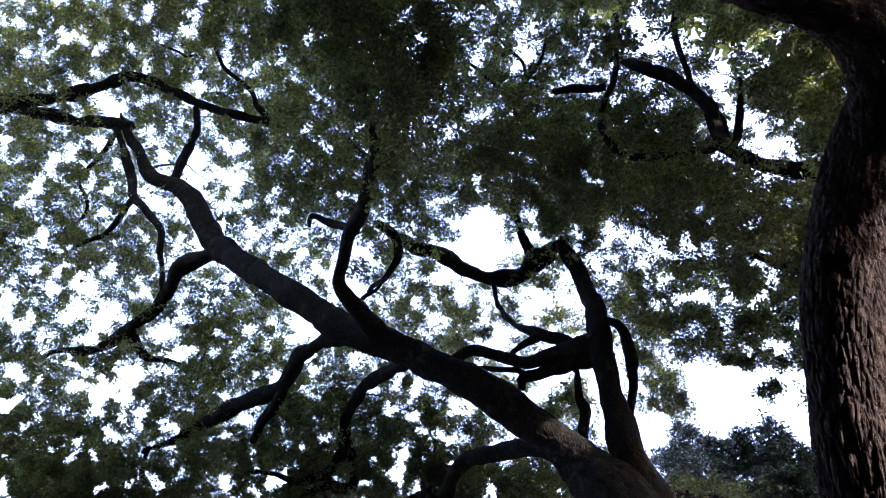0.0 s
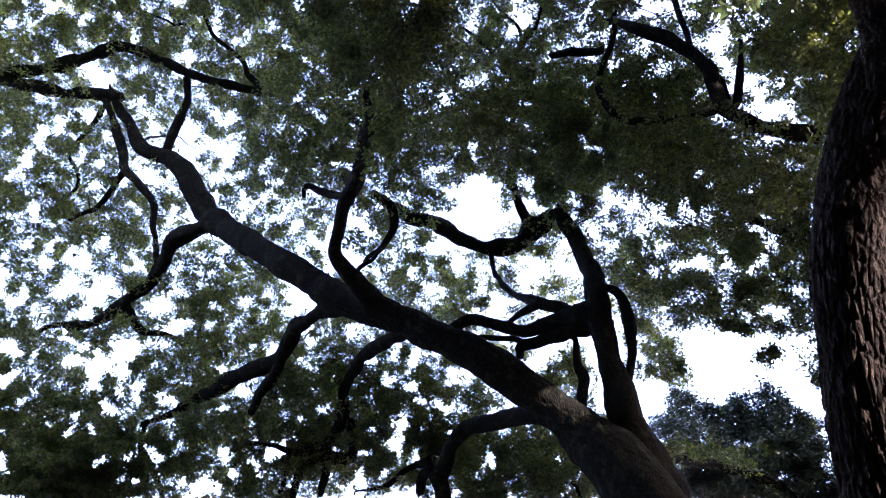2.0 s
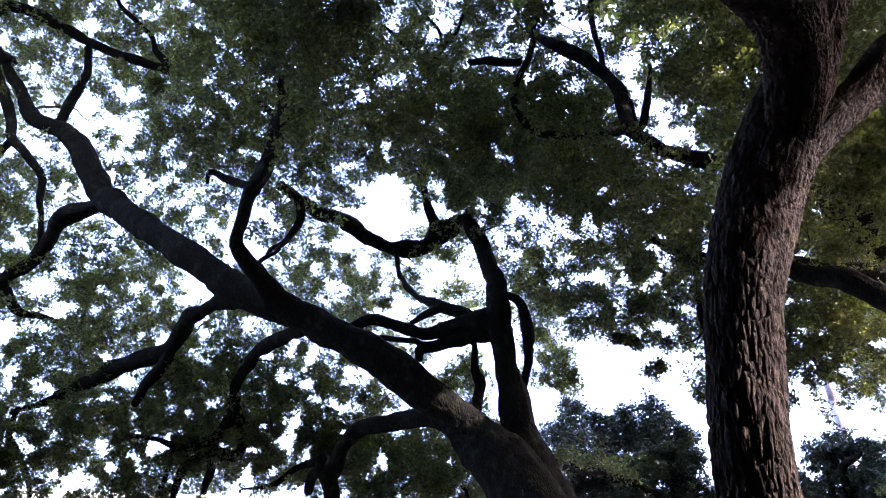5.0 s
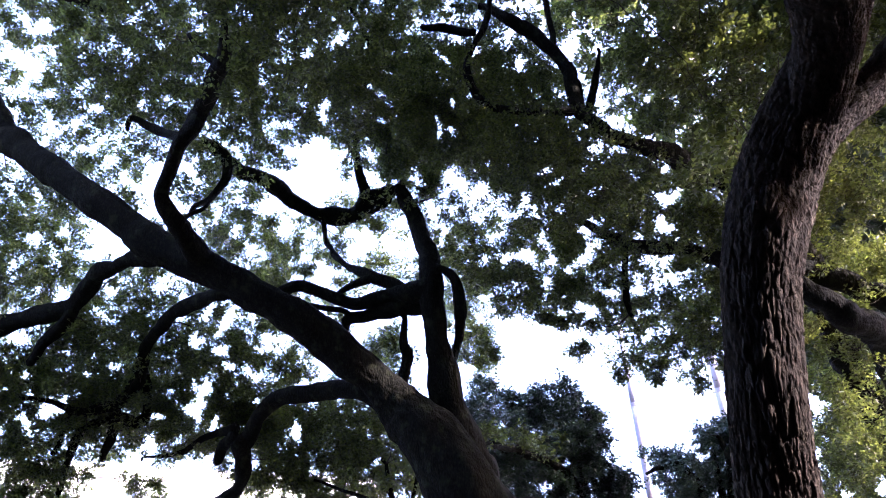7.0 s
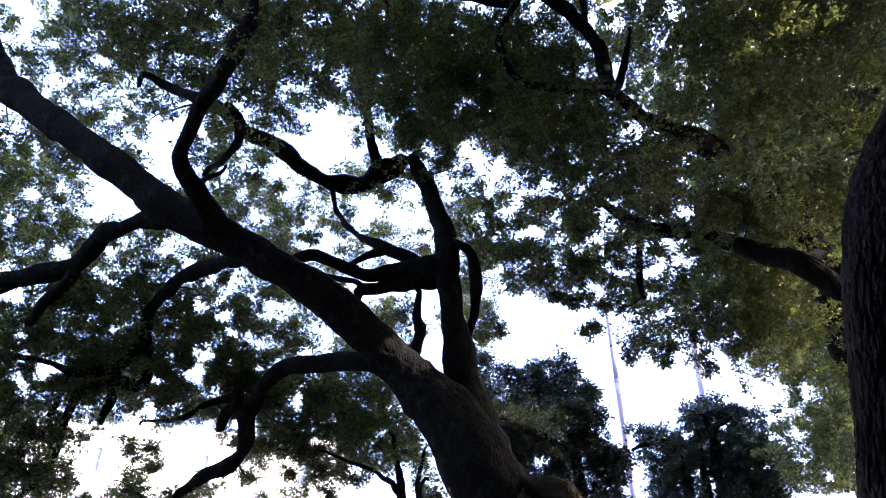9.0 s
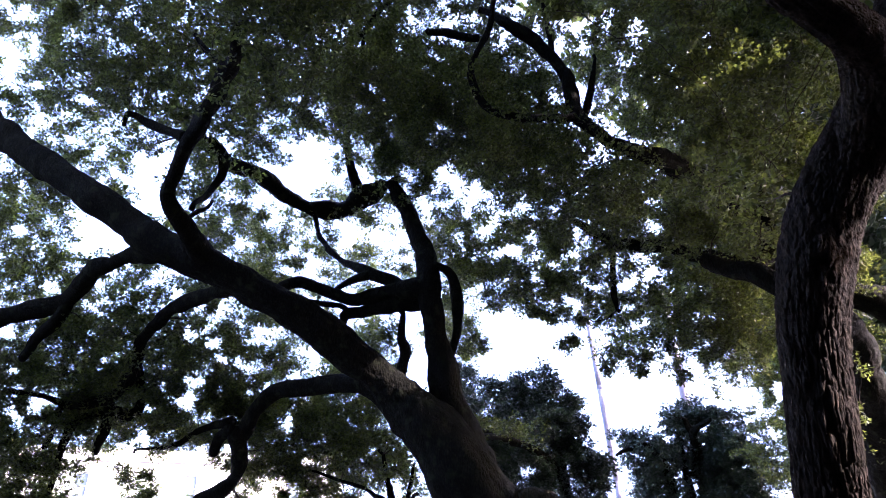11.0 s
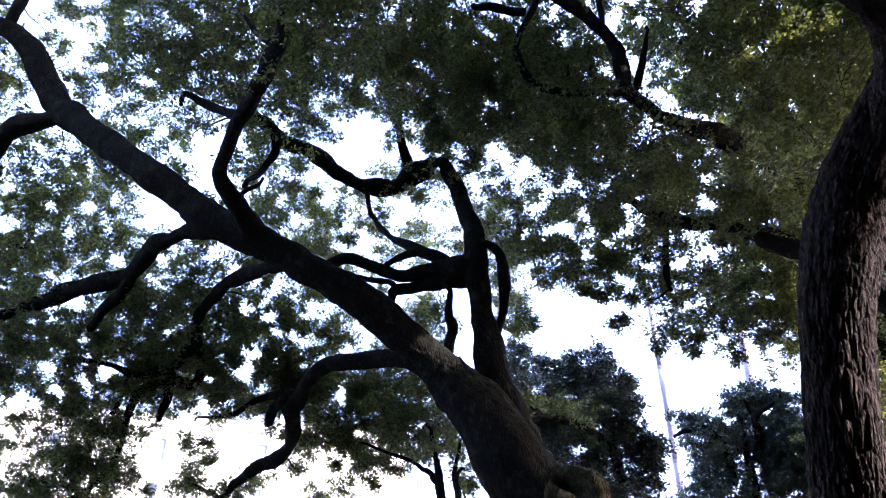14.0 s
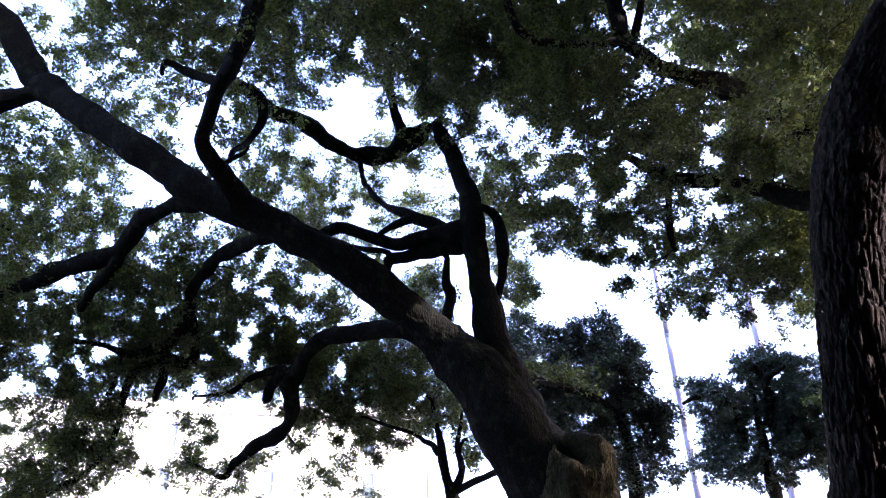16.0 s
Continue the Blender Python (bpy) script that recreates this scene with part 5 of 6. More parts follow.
    limb(old_oak, "limb", [(-1.38, 9.43, 7.62, 0.178), (-1.74, 9.82, 7.67, 0.146), (-2.14, 10.36, 7.66, 0.136), (-2.49, 11.01, 7.53, 0.133), (-3.09, 11.51, 7.44, 0.141), (-3.8, 12.15, 7.35, 0.117), (-4.55, 12.71, 7.21, 0.090), (-5.28, 13.32, 7.16, 0.067)])
    limb(old_oak, "limb", [(-2.45, 11.02, 7.52, 0.110), (-2.53, 11.22, 7.26, 0.101), (-2.77, 11.51, 7.08, 0.083), (-2.96, 11.83, 6.86, 0.061)])
    limb(old_oak, "limb", [(-0.32, 9.17, 7.03, 0.115), (-0.75, 9.85, 7.18, 0.110), (-1.13, 10.6, 7.25, 0.098), (-1.39, 11.25, 7.11, 0.101), (-1.44, 11.78, 6.76, 0.103), (-1.65, 12.13, 6.5, 0.094), (-2.12, 12.45, 6.47, 0.077), (-2.65, 12.62, 6.63, 0.058), (-3.21, 12.94, 6.77, 0.050)])
    limb(old_oak, "limb", [(-1.65, 12.13, 6.5, 0.071), (-1.65, 12.5, 6.2, 0.067), (-1.72, 12.87, 5.89, 0.057)])
    limb(old_oak, "limb", [(-2.33, 12.57, 6.51, 0.063), (-2.41, 12.9, 6.25, 0.054), (-2.5, 13.22, 6.02, 0.044)])
    limb(old_oak, "limb", [(-3.86, 10.09, 9.49, 0.162), (-4.53, 10.42, 9.47, 0.148), (-4.86, 10.91, 9.2, 0.133), (-5.22, 11.4, 8.94, 0.149), (-5.7, 11.8, 8.82, 0.137), (-6.41, 12.33, 8.71, 0.103), (-7.18, 12.71, 8.8, 0.079), (-7.92, 13.04, 8.78, 0.064)])
    limb(old_oak, "limb", [(-5.69, 11.83, 8.78, 0.101), (-5.36, 12.04, 8.47, 0.091), (-4.88, 12.17, 8.42, 0.066), (-4.39, 12.32, 8.34, 0.046)])
    limb(old_oak, "limb", [(-4.9, 10.95, 9.16, 0.079), (-5.09, 10.68, 9.68, 0.069), (-5.21, 10.43, 10.18, 0.075), (-5.55, 10.31, 10.53, 0.080), (-5.83, 10.24, 10.81, 0.091), (-6.02, 10.15, 11.27, 0.092), (-6.3, 9.99, 11.82, 0.083), (-6.56, 9.96, 12.22, 0.074)])
    limb(old_oak, "limb", [(-5.81, 10.3, 10.73, 0.066), (-6.12, 10.63, 10.51, 0.061), (-6.45, 10.93, 10.33, 0.046), (-6.99, 11.19, 10.22, 0.036)])
    limb(old_oak, "limb", [(-6.31, 9.95, 12.26, 0.127), (-6.98, 10.04, 12.45, 0.139), (-7.68, 10.14, 12.6, 0.140), (-8.43, 10.16, 12.72, 0.140), (-9.6, 10.2, 12.8, 0.145), (-11.2, 10.2, 12.7, 0.15)])
    limb(old_oak, "limb", [(-11.2, 10.3, 12.95, 0.17), (-9.7, 10.1, 12.95, 0.165), (-8.45, 10.01, 12.95, 0.161), (-7.72, 9.85, 12.98, 0.161), (-7.04, 9.59, 13.0, 0.149), (-6.38, 9.31, 13.02, 0.127), (-5.7, 9.27, 12.84, 0.116), (-4.92, 9.26, 12.44, 0.114), (-4.16, 9.21, 12.09, 0.102), (-3.46, 9.17, 11.91, 0.076), (-2.86, 9.03, 11.69, 0.045)])
    limb(old_oak, "limb", [(-5.07, 10.02, 11.01, 0.071), (-4.93, 9.78, 11.45, 0.087), (-4.8, 9.52, 11.94, 0.082), (-4.9, 9.33, 12.35, 0.067)])
    limb(old_oak, "limb", [(-6.55, 10.01, 12.15, 0.053), (-6.81, 10.33, 11.94, 0.064), (-7.12, 10.62, 11.77, 0.064), (-7.31, 10.81, 11.55, 0.048)])
    limb(old_oak, "limb", [(-3.31, 9.09, 11.84, 0.075), (-3.61, 8.96, 12.03, 0.065), (-3.81, 8.86, 12.34, 0.051), (-4.34, 8.69, 12.77, 0.046), (-4.67, 8.47, 13.25, 0.036)])
    limb(old_oak, "limb", [(-3.2, 9.01, 11.92, 0.050), (-2.97, 8.85, 12.1, 0.055), (-2.72, 8.8, 12.13, 0.035)])
    limb(old_oak, "limb", [(-1.12, 8.49, 7.49, 0.050), (-1.01, 8.49, 7.65, 0.047), (-0.88, 8.5, 7.79, 0.039), (-0.84, 8.51, 7.93, 0.024)])
    limb(old_oak, "limb", [(3.05, 9.66, 5.62, 0.041), (3.73, 10.28, 5.85, 0.052), (4.38, 10.92, 6.06, 0.051), (5.08, 11.55, 6.27, 0.050), (5.61, 12.01, 6.44, 0.036), (5.98, 12.24, 6.66, 0.027)])
    limb(old_oak, "limb", [(2.64, 10.76, 4.11, 0.106), (2.56, 10.7, 4.25, 0.102), (2.44, 10.63, 4.42, 0.073), (2.37, 10.62, 4.65, 0.057), (2.31, 10.59, 4.92, 0.050), (2.22, 10.56, 5.2, 0.038), (2.15, 10.5, 5.52, 0.025)])
    limb(old_oak, "twig", [(-7.35, 10.85, 11.57, 0.045), (-7.16, 11.03, 11.33, 0.04), (-7.14, 11.2, 11.11, 0.035), (-7.4, 11.37, 10.89, 0.03), (-7.6, 11.57, 10.63, 0.02)])
    limb(old_oak, "twig", [(-4.92, 8.67, 13.05, 0.022), (-5.11, 8.71, 13.0, 0.02), (-5.26, 8.67, 13.06, 0.02), (-5.54, 8.71, 13.17, 0.018), (-5.76, 8.64, 13.27, 0.015)])
    limb(old_oak, "limb", [(-5.15, 13.18, 7.18, 0.065), (-5.33, 13.56, 6.85, 0.07), (-5.15, 13.87, 6.61, 0.065), (-4.93, 14.29, 6.23, 0.06), (-4.87, 14.76, 5.77, 0.04)])
    limb(old_oak, "limb", [(2.38, 10.67, 4.71, 0.05), (2.32, 10.67, 4.84, 0.05), (2.19, 10.74, 4.89, 0.046), (2.08, 10.78, 4.98, 0.045), (1.88, 10.86, 5.04, 0.042), (1.72, 10.95, 5.09, 0.036), (1.52, 11.01, 5.18, 0.028), (1.31, 11.06, 5.3, 0.02)])
    limb(old_oak, "limb", [(2.61, 10.66, 4.28, 0.065), (2.64, 10.51, 4.49, 0.049), (2.6, 10.48, 4.76, 0.041), (2.65, 10.41, 5.04, 0.033), (2.67, 10.34, 5.32, 0.021)])
    limb(old_oak, "limb", [(2.99, 9.65, 4.33, 0.068), (2.89, 10.03, 4.35, 0.055), (2.76, 10.36, 4.3, 0.060), (2.61, 10.7, 4.21, 0.073)])
    limb(old_oak, "twig", [(2.65, 10.4, 4.47, 0.040), (2.6, 10.39, 4.7, 0.037), (2.71, 10.37, 4.87, 0.029)])
    limb(old_oak, "limb", [(-3.38, 14.21, 4.41, 0.046), (-2.91, 13.89, 4.67, 0.064), (-2.61, 13.63, 4.92, 0.069), (-2.29, 13.33, 5.43, 0.065), (-2.21, 13.04, 6.03, 0.075), (-2.11, 12.9, 6.39, 0.094), (-1.74, 12.7, 6.52, 0.113), (-1.28, 12.47, 6.46, 0.103), (-1.26, 12.16, 6.74, 0.093), (-1.37, 11.9, 7.01, 0.074)])
    limb(old_oak, "limb", [(1.31, 9.95, 10.89, 0.078), (1.18, 9.28, 10.94, 0.065), (1.09, 8.46, 11.18, 0.062), (1, 7.98, 11.47, 0.057), (1.17, 7.67, 11.69, 0.047), (1.39, 7.29, 11.82, 0.037), (1.43, 6.94, 12.26, 0.028)])
    limb(old_oak, "limb", [(1.01, 8.01, 11.44, 0.042), (0.72, 7.84, 11.69, 0.042), (0.41, 7.66, 11.78, 0.033), (0.11, 7.55, 11.96, 0.023)])
    limb(old_oak, "limb", [(1.13, 7.72, 11.63, 0.028), (1.05, 7.51, 11.91, 0.028), (0.79, 7.36, 12.12, 0.023), (0.54, 7.21, 12.34, 0.019)])


def grow_near_oak(near_oak):
    limb(near_oak, "limb", [(1.95, 2.18, 4.18, 0.143), (1.9, 2.03, 4.31, 0.146), (1.81, 1.88, 4.4, 0.13), (1.63, 1.75, 4.44, 0.12), (1.43, 1.68, 4.44, 0.11), (1.31, 1.66, 4.49, 0.107), (1.08, 1.62, 4.6, 0.092), (0.83, 1.61, 4.83, 0.074)])
    limb(near_oak, "limb", [(1.93, 2.28, 4.06, 0.130), (2.08, 2.15, 4.22, 0.131), (2.31, 2.05, 4.43, 0.113), (2.52, 1.95, 4.67, 0.102), (2.89, 1.86, 5.03, 0.087)])


def grow_shade_oak(shade_oak):
    limb(shade_oak, "limb", [(9.55, 8.55, 7.3, 0.25), (8.4, 7.7, 8.1, 0.24), (7.1, 6.95, 8.6, 0.23), (6.17, 6.58, 8.64, 0.21), (5.32, 6.35, 8.47, 0.17), (4.56, 6.1, 8.29, 0.125), (3.93, 5.91, 8.13, 0.1), (3.48, 5.81, 8.15, 0.082), (3.3, 5.92, 8.5, 0.09), (3.29, 5.97, 8.92, 0.089), (3.27, 5.95, 9.27, 0.087), (2.97, 5.94, 9.64, 0.089), (2.44, 5.96, 9.99, 0.076), (2.12, 6.12, 10.32, 0.047)])
    limb(shade_oak, "limb", [(3.27, 5.97, 9.24, 0.073), (3.42, 6.05, 9.13, 0.062), (3.55, 6.24, 8.88, 0.044), (3.62, 6, 9.33, 0.037), (3.7, 5.83, 9.71, 0.026)])
    limb(shade_oak, "limb", [(3.08, 5.96, 9.6, 0.052), (3.03, 5.82, 9.95, 0.053), (2.92, 5.66, 10.33, 0.042), (2.92, 5.43, 10.78, 0.034)])
    limb(shade_oak, "limb", [(3.3, 5.92, 8.5, 0.055), (2.83, 5.96, 8.34, 0.051), (2.42, 6.12, 8.33, 0.052), (2.1, 6.19, 8.44, 0.049), (1.91, 6.14, 8.69, 0.046), (1.88, 6.03, 8.99, 0.043), (1.98, 5.82, 9.41, 0.043), (1.99, 5.61, 9.84, 0.036), (2.01, 5.39, 10.27, 0.029)])
    limb(shade_oak, "limb", [(1.91, 5.87, 9.35, 0.050), (1.57, 5.96, 9.44, 0.047), (1.29, 6.08, 9.49, 0.033)])
    limb(shade_oak, "limb", [(11, 9.2, 4.2, 0.300), (9.59, 6.88, 6.72, 0.260), (8.36, 6.98, 7.55, 0.190), (7.68, 7.25, 7.85, 0.160), (6.94, 7.43, 7.94, 0.143), (6.43, 7.53, 8.03, 0.131), (5.85, 7.64, 8.14, 0.110), (5.2, 7.83, 8.17, 0.105), (4.73, 7.89, 8.31, 0.080), (4.37, 7.91, 8.46, 0.055)])
    limb(shade_oak, "limb", [(5.02, 7.89, 8.16, 0.059), (5.02, 8.01, 7.79, 0.054), (5.05, 8.09, 7.45, 0.046), (5.15, 8.15, 7.13, 0.029)])
    limb(shade_oak, "limb", [(10.9, 9.1, 4.8, 0.280), (7.64, 6.41, 6.03, 0.198), (6.23, 5.7, 5.94, 0.155), (5.71, 5.65, 6.13, 0.138), (5.49, 5.77, 6.35, 0.123), (5.37, 6.07, 6.65, 0.109), (5.22, 6.36, 6.96, 0.094)])


def grow_far_oak(far_oak):
    limb(far_oak, "limb", [(11.43, 15.13, 6.75, 0.150), (11.19, 14.9, 7.21, 0.123), (10.75, 14.67, 7.61, 0.102), (10.41, 14.56, 7.76, 0.074), (10.04, 14.73, 7.68, 0.061), (9.71, 14.91, 7.55, 0.040)])
    limb(far_oak, "limb", [(11.87, 14.75, 7.11, 0.164), (11.73, 14.32, 7.67, 0.136), (11.51, 14.05, 8, 0.101), (11.68, 13.78, 8.15, 0.060), (11.85, 13.47, 8.35, 0.040)])
    limb(far_oak, "limb", [(11.71, 14.25, 7.78, 0.095), (11.44, 14.13, 8.1, 0.068), (11.23, 14.04, 8.35, 0.041)])



def old_trunk(tree):
    pts = [(4.5, 8.85, 0, 0.85), (4.35, 8.82, 0.6, 0.68), (4.05, 8.8, 2.0, 0.6), (3.55, 8.77, 3.4, 0.55), (3.12, 8.71, 4.0, 0.52), (2.74, 8.68, 4.5, 0.46), (2.48, 8.75, 4.95, 0.42), (2.22, 8.88, 5.35, 0.36), (1.95, 8.98, 5.66, 0.29), (1.6, 8.97, 6.0, 0.2)]
    path = spline(pts, 0.03)
    v, f = tube_arrays(path, 110, furrows(77, 0.5))
    v, f = caps(v, f, 110)
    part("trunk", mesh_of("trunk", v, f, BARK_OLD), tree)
    LIMB_NODES.setdefault(tree.name, []).append(path[::4])
    path = spline([(3.72, 8.59, 2.17, 0.52), (3.5, 8.49, 2.97, 0.5), (3.33, 8.39, 3.67, 0.48), (3.29, 8.29, 3.99, 0.46), (3.28, 8.23, 4.19, 0.41), (3.27, 8.2, 4.31, 0.32), (3.26, 8.19, 4.37, 0.12)], 0.025)
    rugged = furrows(78, 0.5)
    v, f = tube_arrays(path, 110, lambda ang, along, r: 1.3 * rugged(ang, along, r) + 0.03 * rough_noise(ang / (2 * np.pi) * 14, along / 0.2, 14, 61))
    v, f = caps(v, f, 110)
    v = np.array(v)
    # the rotten hollow where the limb broke out, and the buckled bark round it
    v[:, 1] += 0.035 * rough_noise(v[:, 0] * 9 + 40, v[:, 2] * 5, 1000, 4) + 0.02 * rough_noise(v[:, 0] * 25 + 40, v[:, 2] * 9, 1000, 5)
    dx, dy, dz = (v - (3.15, 7.82, 4.12)).T
    long, short = 0.78 * dx - 0.62 * dz, 0.62 * dx + 0.78 * dz
    hollow = np.exp(-(long**2 / 0.035 + short**2 / 0.012 + dy**2 / 0.12)) * (1 + 0.4 * rough_noise(v[:, 0] * 16 + 80, v[:, 2] * 16, 1000, 6))
    v = (v + hollow[:, None] * (0.06, 0.42, -0.04)).tolist()
    part("stub", mesh_of("stub", v, f, BARK_STUB), tree, "rounded stub of a lost limb")


def near_trunk(tree):
    top = NEAR
    x, y, z, r = top[0]
    pts = [(x + 0.35, y + 0.55, 0, 0.36), (x + 0.3, y + 0.5, 0.35, 0.28), (x + 0.22, y + 0.38, 1.2, 0.25), (x + 0.1, y + 0.18, 2.1, 0.24), *top]
    path = spline(pts, 0.012)
    low = path[:, 2] < 2.3
    path = np.vstack([path[low][::6], path[~low]])
    count = 260

    v, f = tube_arrays(path, count, plated_bark)
    # a knot: a crusty ledge of bark over a small hollow
    knot = np.array((1.66, 2.36, 3.67))
    off = v - knot
    far = np.linalg.norm(off * (1, 1, 0.6), axis=1)
    crust = rough_noise(v[:, 0] * 60 + 500, v[:, 2] * 40, 10000, 71)
    swell = 0.03 * np.exp(-((far / 0.085) ** 2)) * (1 + 0.9 * crust) - 0.055 * np.exp(-(np.linalg.norm((off + (0, 0, 0.012)) * (1, 1, 0.7), axis=1) / 0.026) ** 2)
    v = v + swell[:, None] * np.array((-0.68, -0.53, -0.51))
    v, f = caps(v, f, count)
    part("trunk", mesh_of("trunk", v, f, BARK_NEAR), tree)


def simple_trunk(tree, pts):
    path = spline(pts, 0.08)
    v, f = tube_arrays(path, 16, lumps(len(LIMB_NODES) + 40))
    v, f = caps(v, f, 16)
    part("trunk", mesh_of("trunk", v, f, BARKS[tree.name]), tree)
    LIMB_NODES.setdefault(tree.name, []).append(path[::3])


NEAR = [(1.77, 2.84, 2.53, 0.185), (1.74, 2.78, 2.7, 0.178), (1.71, 2.7, 2.91, 0.172), (1.72, 2.65, 3.15, 0.172), (1.74, 2.6, 3.39, 0.175), (1.77, 2.52, 3.63, 0.188), (1.85, 2.44, 3.9, 0.202), (1.9, 2.31, 4.11, 0.202), (1.95, 2.19, 4.28, 0.192), (1.98, 2.07, 4.41, 0.168), (2.0, 1.94, 4.55, 0.149), (2.03, 1.8, 4.74, 0.129), (2.07, 1.66, 5.05, 0.09)]

old_oak = thing("old_oak", "huge old oak with leaning dark trunk and spreading limbs", "tree", (4.5, 8.85, 0))
old_trunk(old_oak)
grow_old_oak(old_oak)
near_oak = thing("near_oak", "oak with thick furrowed brown bark and forked top", "tree", (NEAR[0][0] + 0.35, NEAR[0][1] + 0.55, 0))
near_trunk(near_oak)
grow_near_oak(near_oak)
shade_oak = thing("shade_oak", "dark shaded oak with long low limbs behind the furrowed trunk", "tree", (11.5, 9.5, 0))
simple_trunk(shade_oak, [(11.5, 9.5, 0, 0.5), (11.2, 9.3, 2.5, 0.4), (10.6, 9.0, 5.0, 0.34), (9.6, 8.6, 7.2, 0.28)])
grow_shade_oak(shade_oak)
young_oak = thing("young_oak", "bushy young oak with dense dark rounded crown", "tree", (7.2, 13.2, 0))
simple_trunk(young_oak, [(7.2, 13.2, 0, 0.24), (7.1, 13.1, 2.5, 0.2), (6.9, 12.9, 4.8, 0.15), (6.7, 12.7, 6.4, 0.09), (6.6, 12.6, 7.6, 0.03)])
limb(young_oak, "limb", [(6.63, 12.66, 6.02, 0.085), (6.12, 12.24, 6.26, 0.08), (5.56, 11.91, 6.3, 0.075), (5.21, 11.77, 6.3, 0.07), (4.78, 11.65, 6.31, 0.07), (4.31, 11.53, 6.36, 0.06), (3.96, 11.42, 6.51, 0.05)])
pale_oak = thing("pale_oak", "small paler green oak behind the old oak trunk", "tree", (5.3, 15.4, 0))
simple_trunk(pale_oak, [(5.3, 15.4, 0, 0.2), (5.35, 15.2, 3.0, 0.16), (5.4, 14.9, 6.0, 0.11), (5.4, 14.7, 8.2, 0.04)])
far_oak = thing("far_oak", "dark crooked oak standing under two pale poles", "tree", (12.4, 15.6, 0))
simple_trunk(far_oak, [(12.4, 15.6, 0, 0.26), (12.3, 15.5, 3.0, 0.2), (11.9, 15.1, 6.0, 0.15), (11.7, 14.85, 7.4, 0.09), (11.6, 14.7, 8.3, 0.03)])
grow_far_oak(far_oak)
note_limbs()

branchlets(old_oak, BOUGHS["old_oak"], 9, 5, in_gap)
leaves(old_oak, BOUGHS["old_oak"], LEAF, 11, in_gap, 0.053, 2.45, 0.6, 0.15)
leaves(old_oak, BOUGHS["old_oak_behind"], LEAF, 31, in_gap, 0.066, 1.05, 0.6, 0.2)
# unseen leaves added over the glade and its edge, to shade the limbs
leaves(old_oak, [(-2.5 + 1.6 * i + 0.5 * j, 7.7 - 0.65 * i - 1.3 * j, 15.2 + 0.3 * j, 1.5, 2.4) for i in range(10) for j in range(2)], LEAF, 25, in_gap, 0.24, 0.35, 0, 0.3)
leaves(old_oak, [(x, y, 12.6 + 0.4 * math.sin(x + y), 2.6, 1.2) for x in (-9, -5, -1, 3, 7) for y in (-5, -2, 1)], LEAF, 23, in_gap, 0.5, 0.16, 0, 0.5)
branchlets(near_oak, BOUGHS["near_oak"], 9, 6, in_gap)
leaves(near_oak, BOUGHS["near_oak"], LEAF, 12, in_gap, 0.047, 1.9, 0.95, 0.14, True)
leaves(near_oak, BOUGHS["near_oak_behind"], LEAF, 32, in_gap, 0.06, 1.5, 0.95, 0.18)
# leaves added high up, mostly out of view, to shade the boughs below
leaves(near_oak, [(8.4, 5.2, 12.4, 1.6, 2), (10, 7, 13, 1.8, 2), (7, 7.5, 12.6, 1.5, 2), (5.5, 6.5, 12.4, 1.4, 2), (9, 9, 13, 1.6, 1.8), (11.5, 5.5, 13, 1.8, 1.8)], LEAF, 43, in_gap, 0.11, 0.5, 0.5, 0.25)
leaves(near_oak, [(4, 5.5, 14.8, 1.6, 1.5), (6.5, 5.5, 14.6, 1.6, 1.5), (9, 5.5, 14, 1.6, 1.5), (4, 3, 13.5, 2, 1.5), (7, 3, 13.5, 2, 1.5), (10, 3, 13, 2, 1.5), (1.5, 5, 14.8, 1.6, 1.5), (3, 8, 17.5, 1.6, 1.4), (6, 8, 17, 1.8, 1.4)], LEAF, 42, in_gap, 0.24, 0.6, 0, 0.4)
# unseen leaves added over and behind the glade, to block light from the back
leaves(near_oak, [(3, -0.7, 7.3, 2.0, 1.4), (1, -2.2, 8, 2.5, 1.4), (-2, -3, 8.5, 2.5, 1.4), (4.5, -3, 7.5, 2.5, 1.4), (0, -6, 8, 3, 1.3), (-4.5, -1.5, 9, 2.6, 1.3), (-6, -5, 8, 3, 1.2), (5, -7, 7, 3, 1.2), (6.8, 0.0, 7.6, 1.8, 1.2)], LEAF, 22, in_gap, 0.45, 0.55, 0, 0.5)
# unseen leaves added on the right, to keep sun off the fork and boughs
leaves(near_oak, [(7.5, 1.2, 11, 2, 2.2), (9.6, 3.2, 12.2, 2, 2.2), (6, -0.6, 10.4, 2, 2.2), (11.5, 1.5, 11.5, 2, 2)], LEAF, 44, in_gap, 0.26, 0.4, 0, 0.4)
leaves(near_oak, [(3, 1.5, 6.5, 0.7, 2), (3.6, 1.6, 6.5, 0.7, 2), (4.2, 2, 7, 0.7, 2), (3.2, 0.8, 6.2, 0.7, 2), (2.4, 0.8, 6.1, 0.6, 2), (4.6, 1.2, 6.8, 0.8, 2)], LEAF, 45, in_gap, 0.12, 0.8, 0, 0.25)
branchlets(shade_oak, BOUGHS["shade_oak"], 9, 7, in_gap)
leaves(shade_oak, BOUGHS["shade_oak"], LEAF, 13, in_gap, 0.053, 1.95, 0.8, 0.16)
leaves(shade_oak, BOUGHS["shade_oak_behind"], LEAF, 33, in_gap, 0.08, 0.9, 0.7)
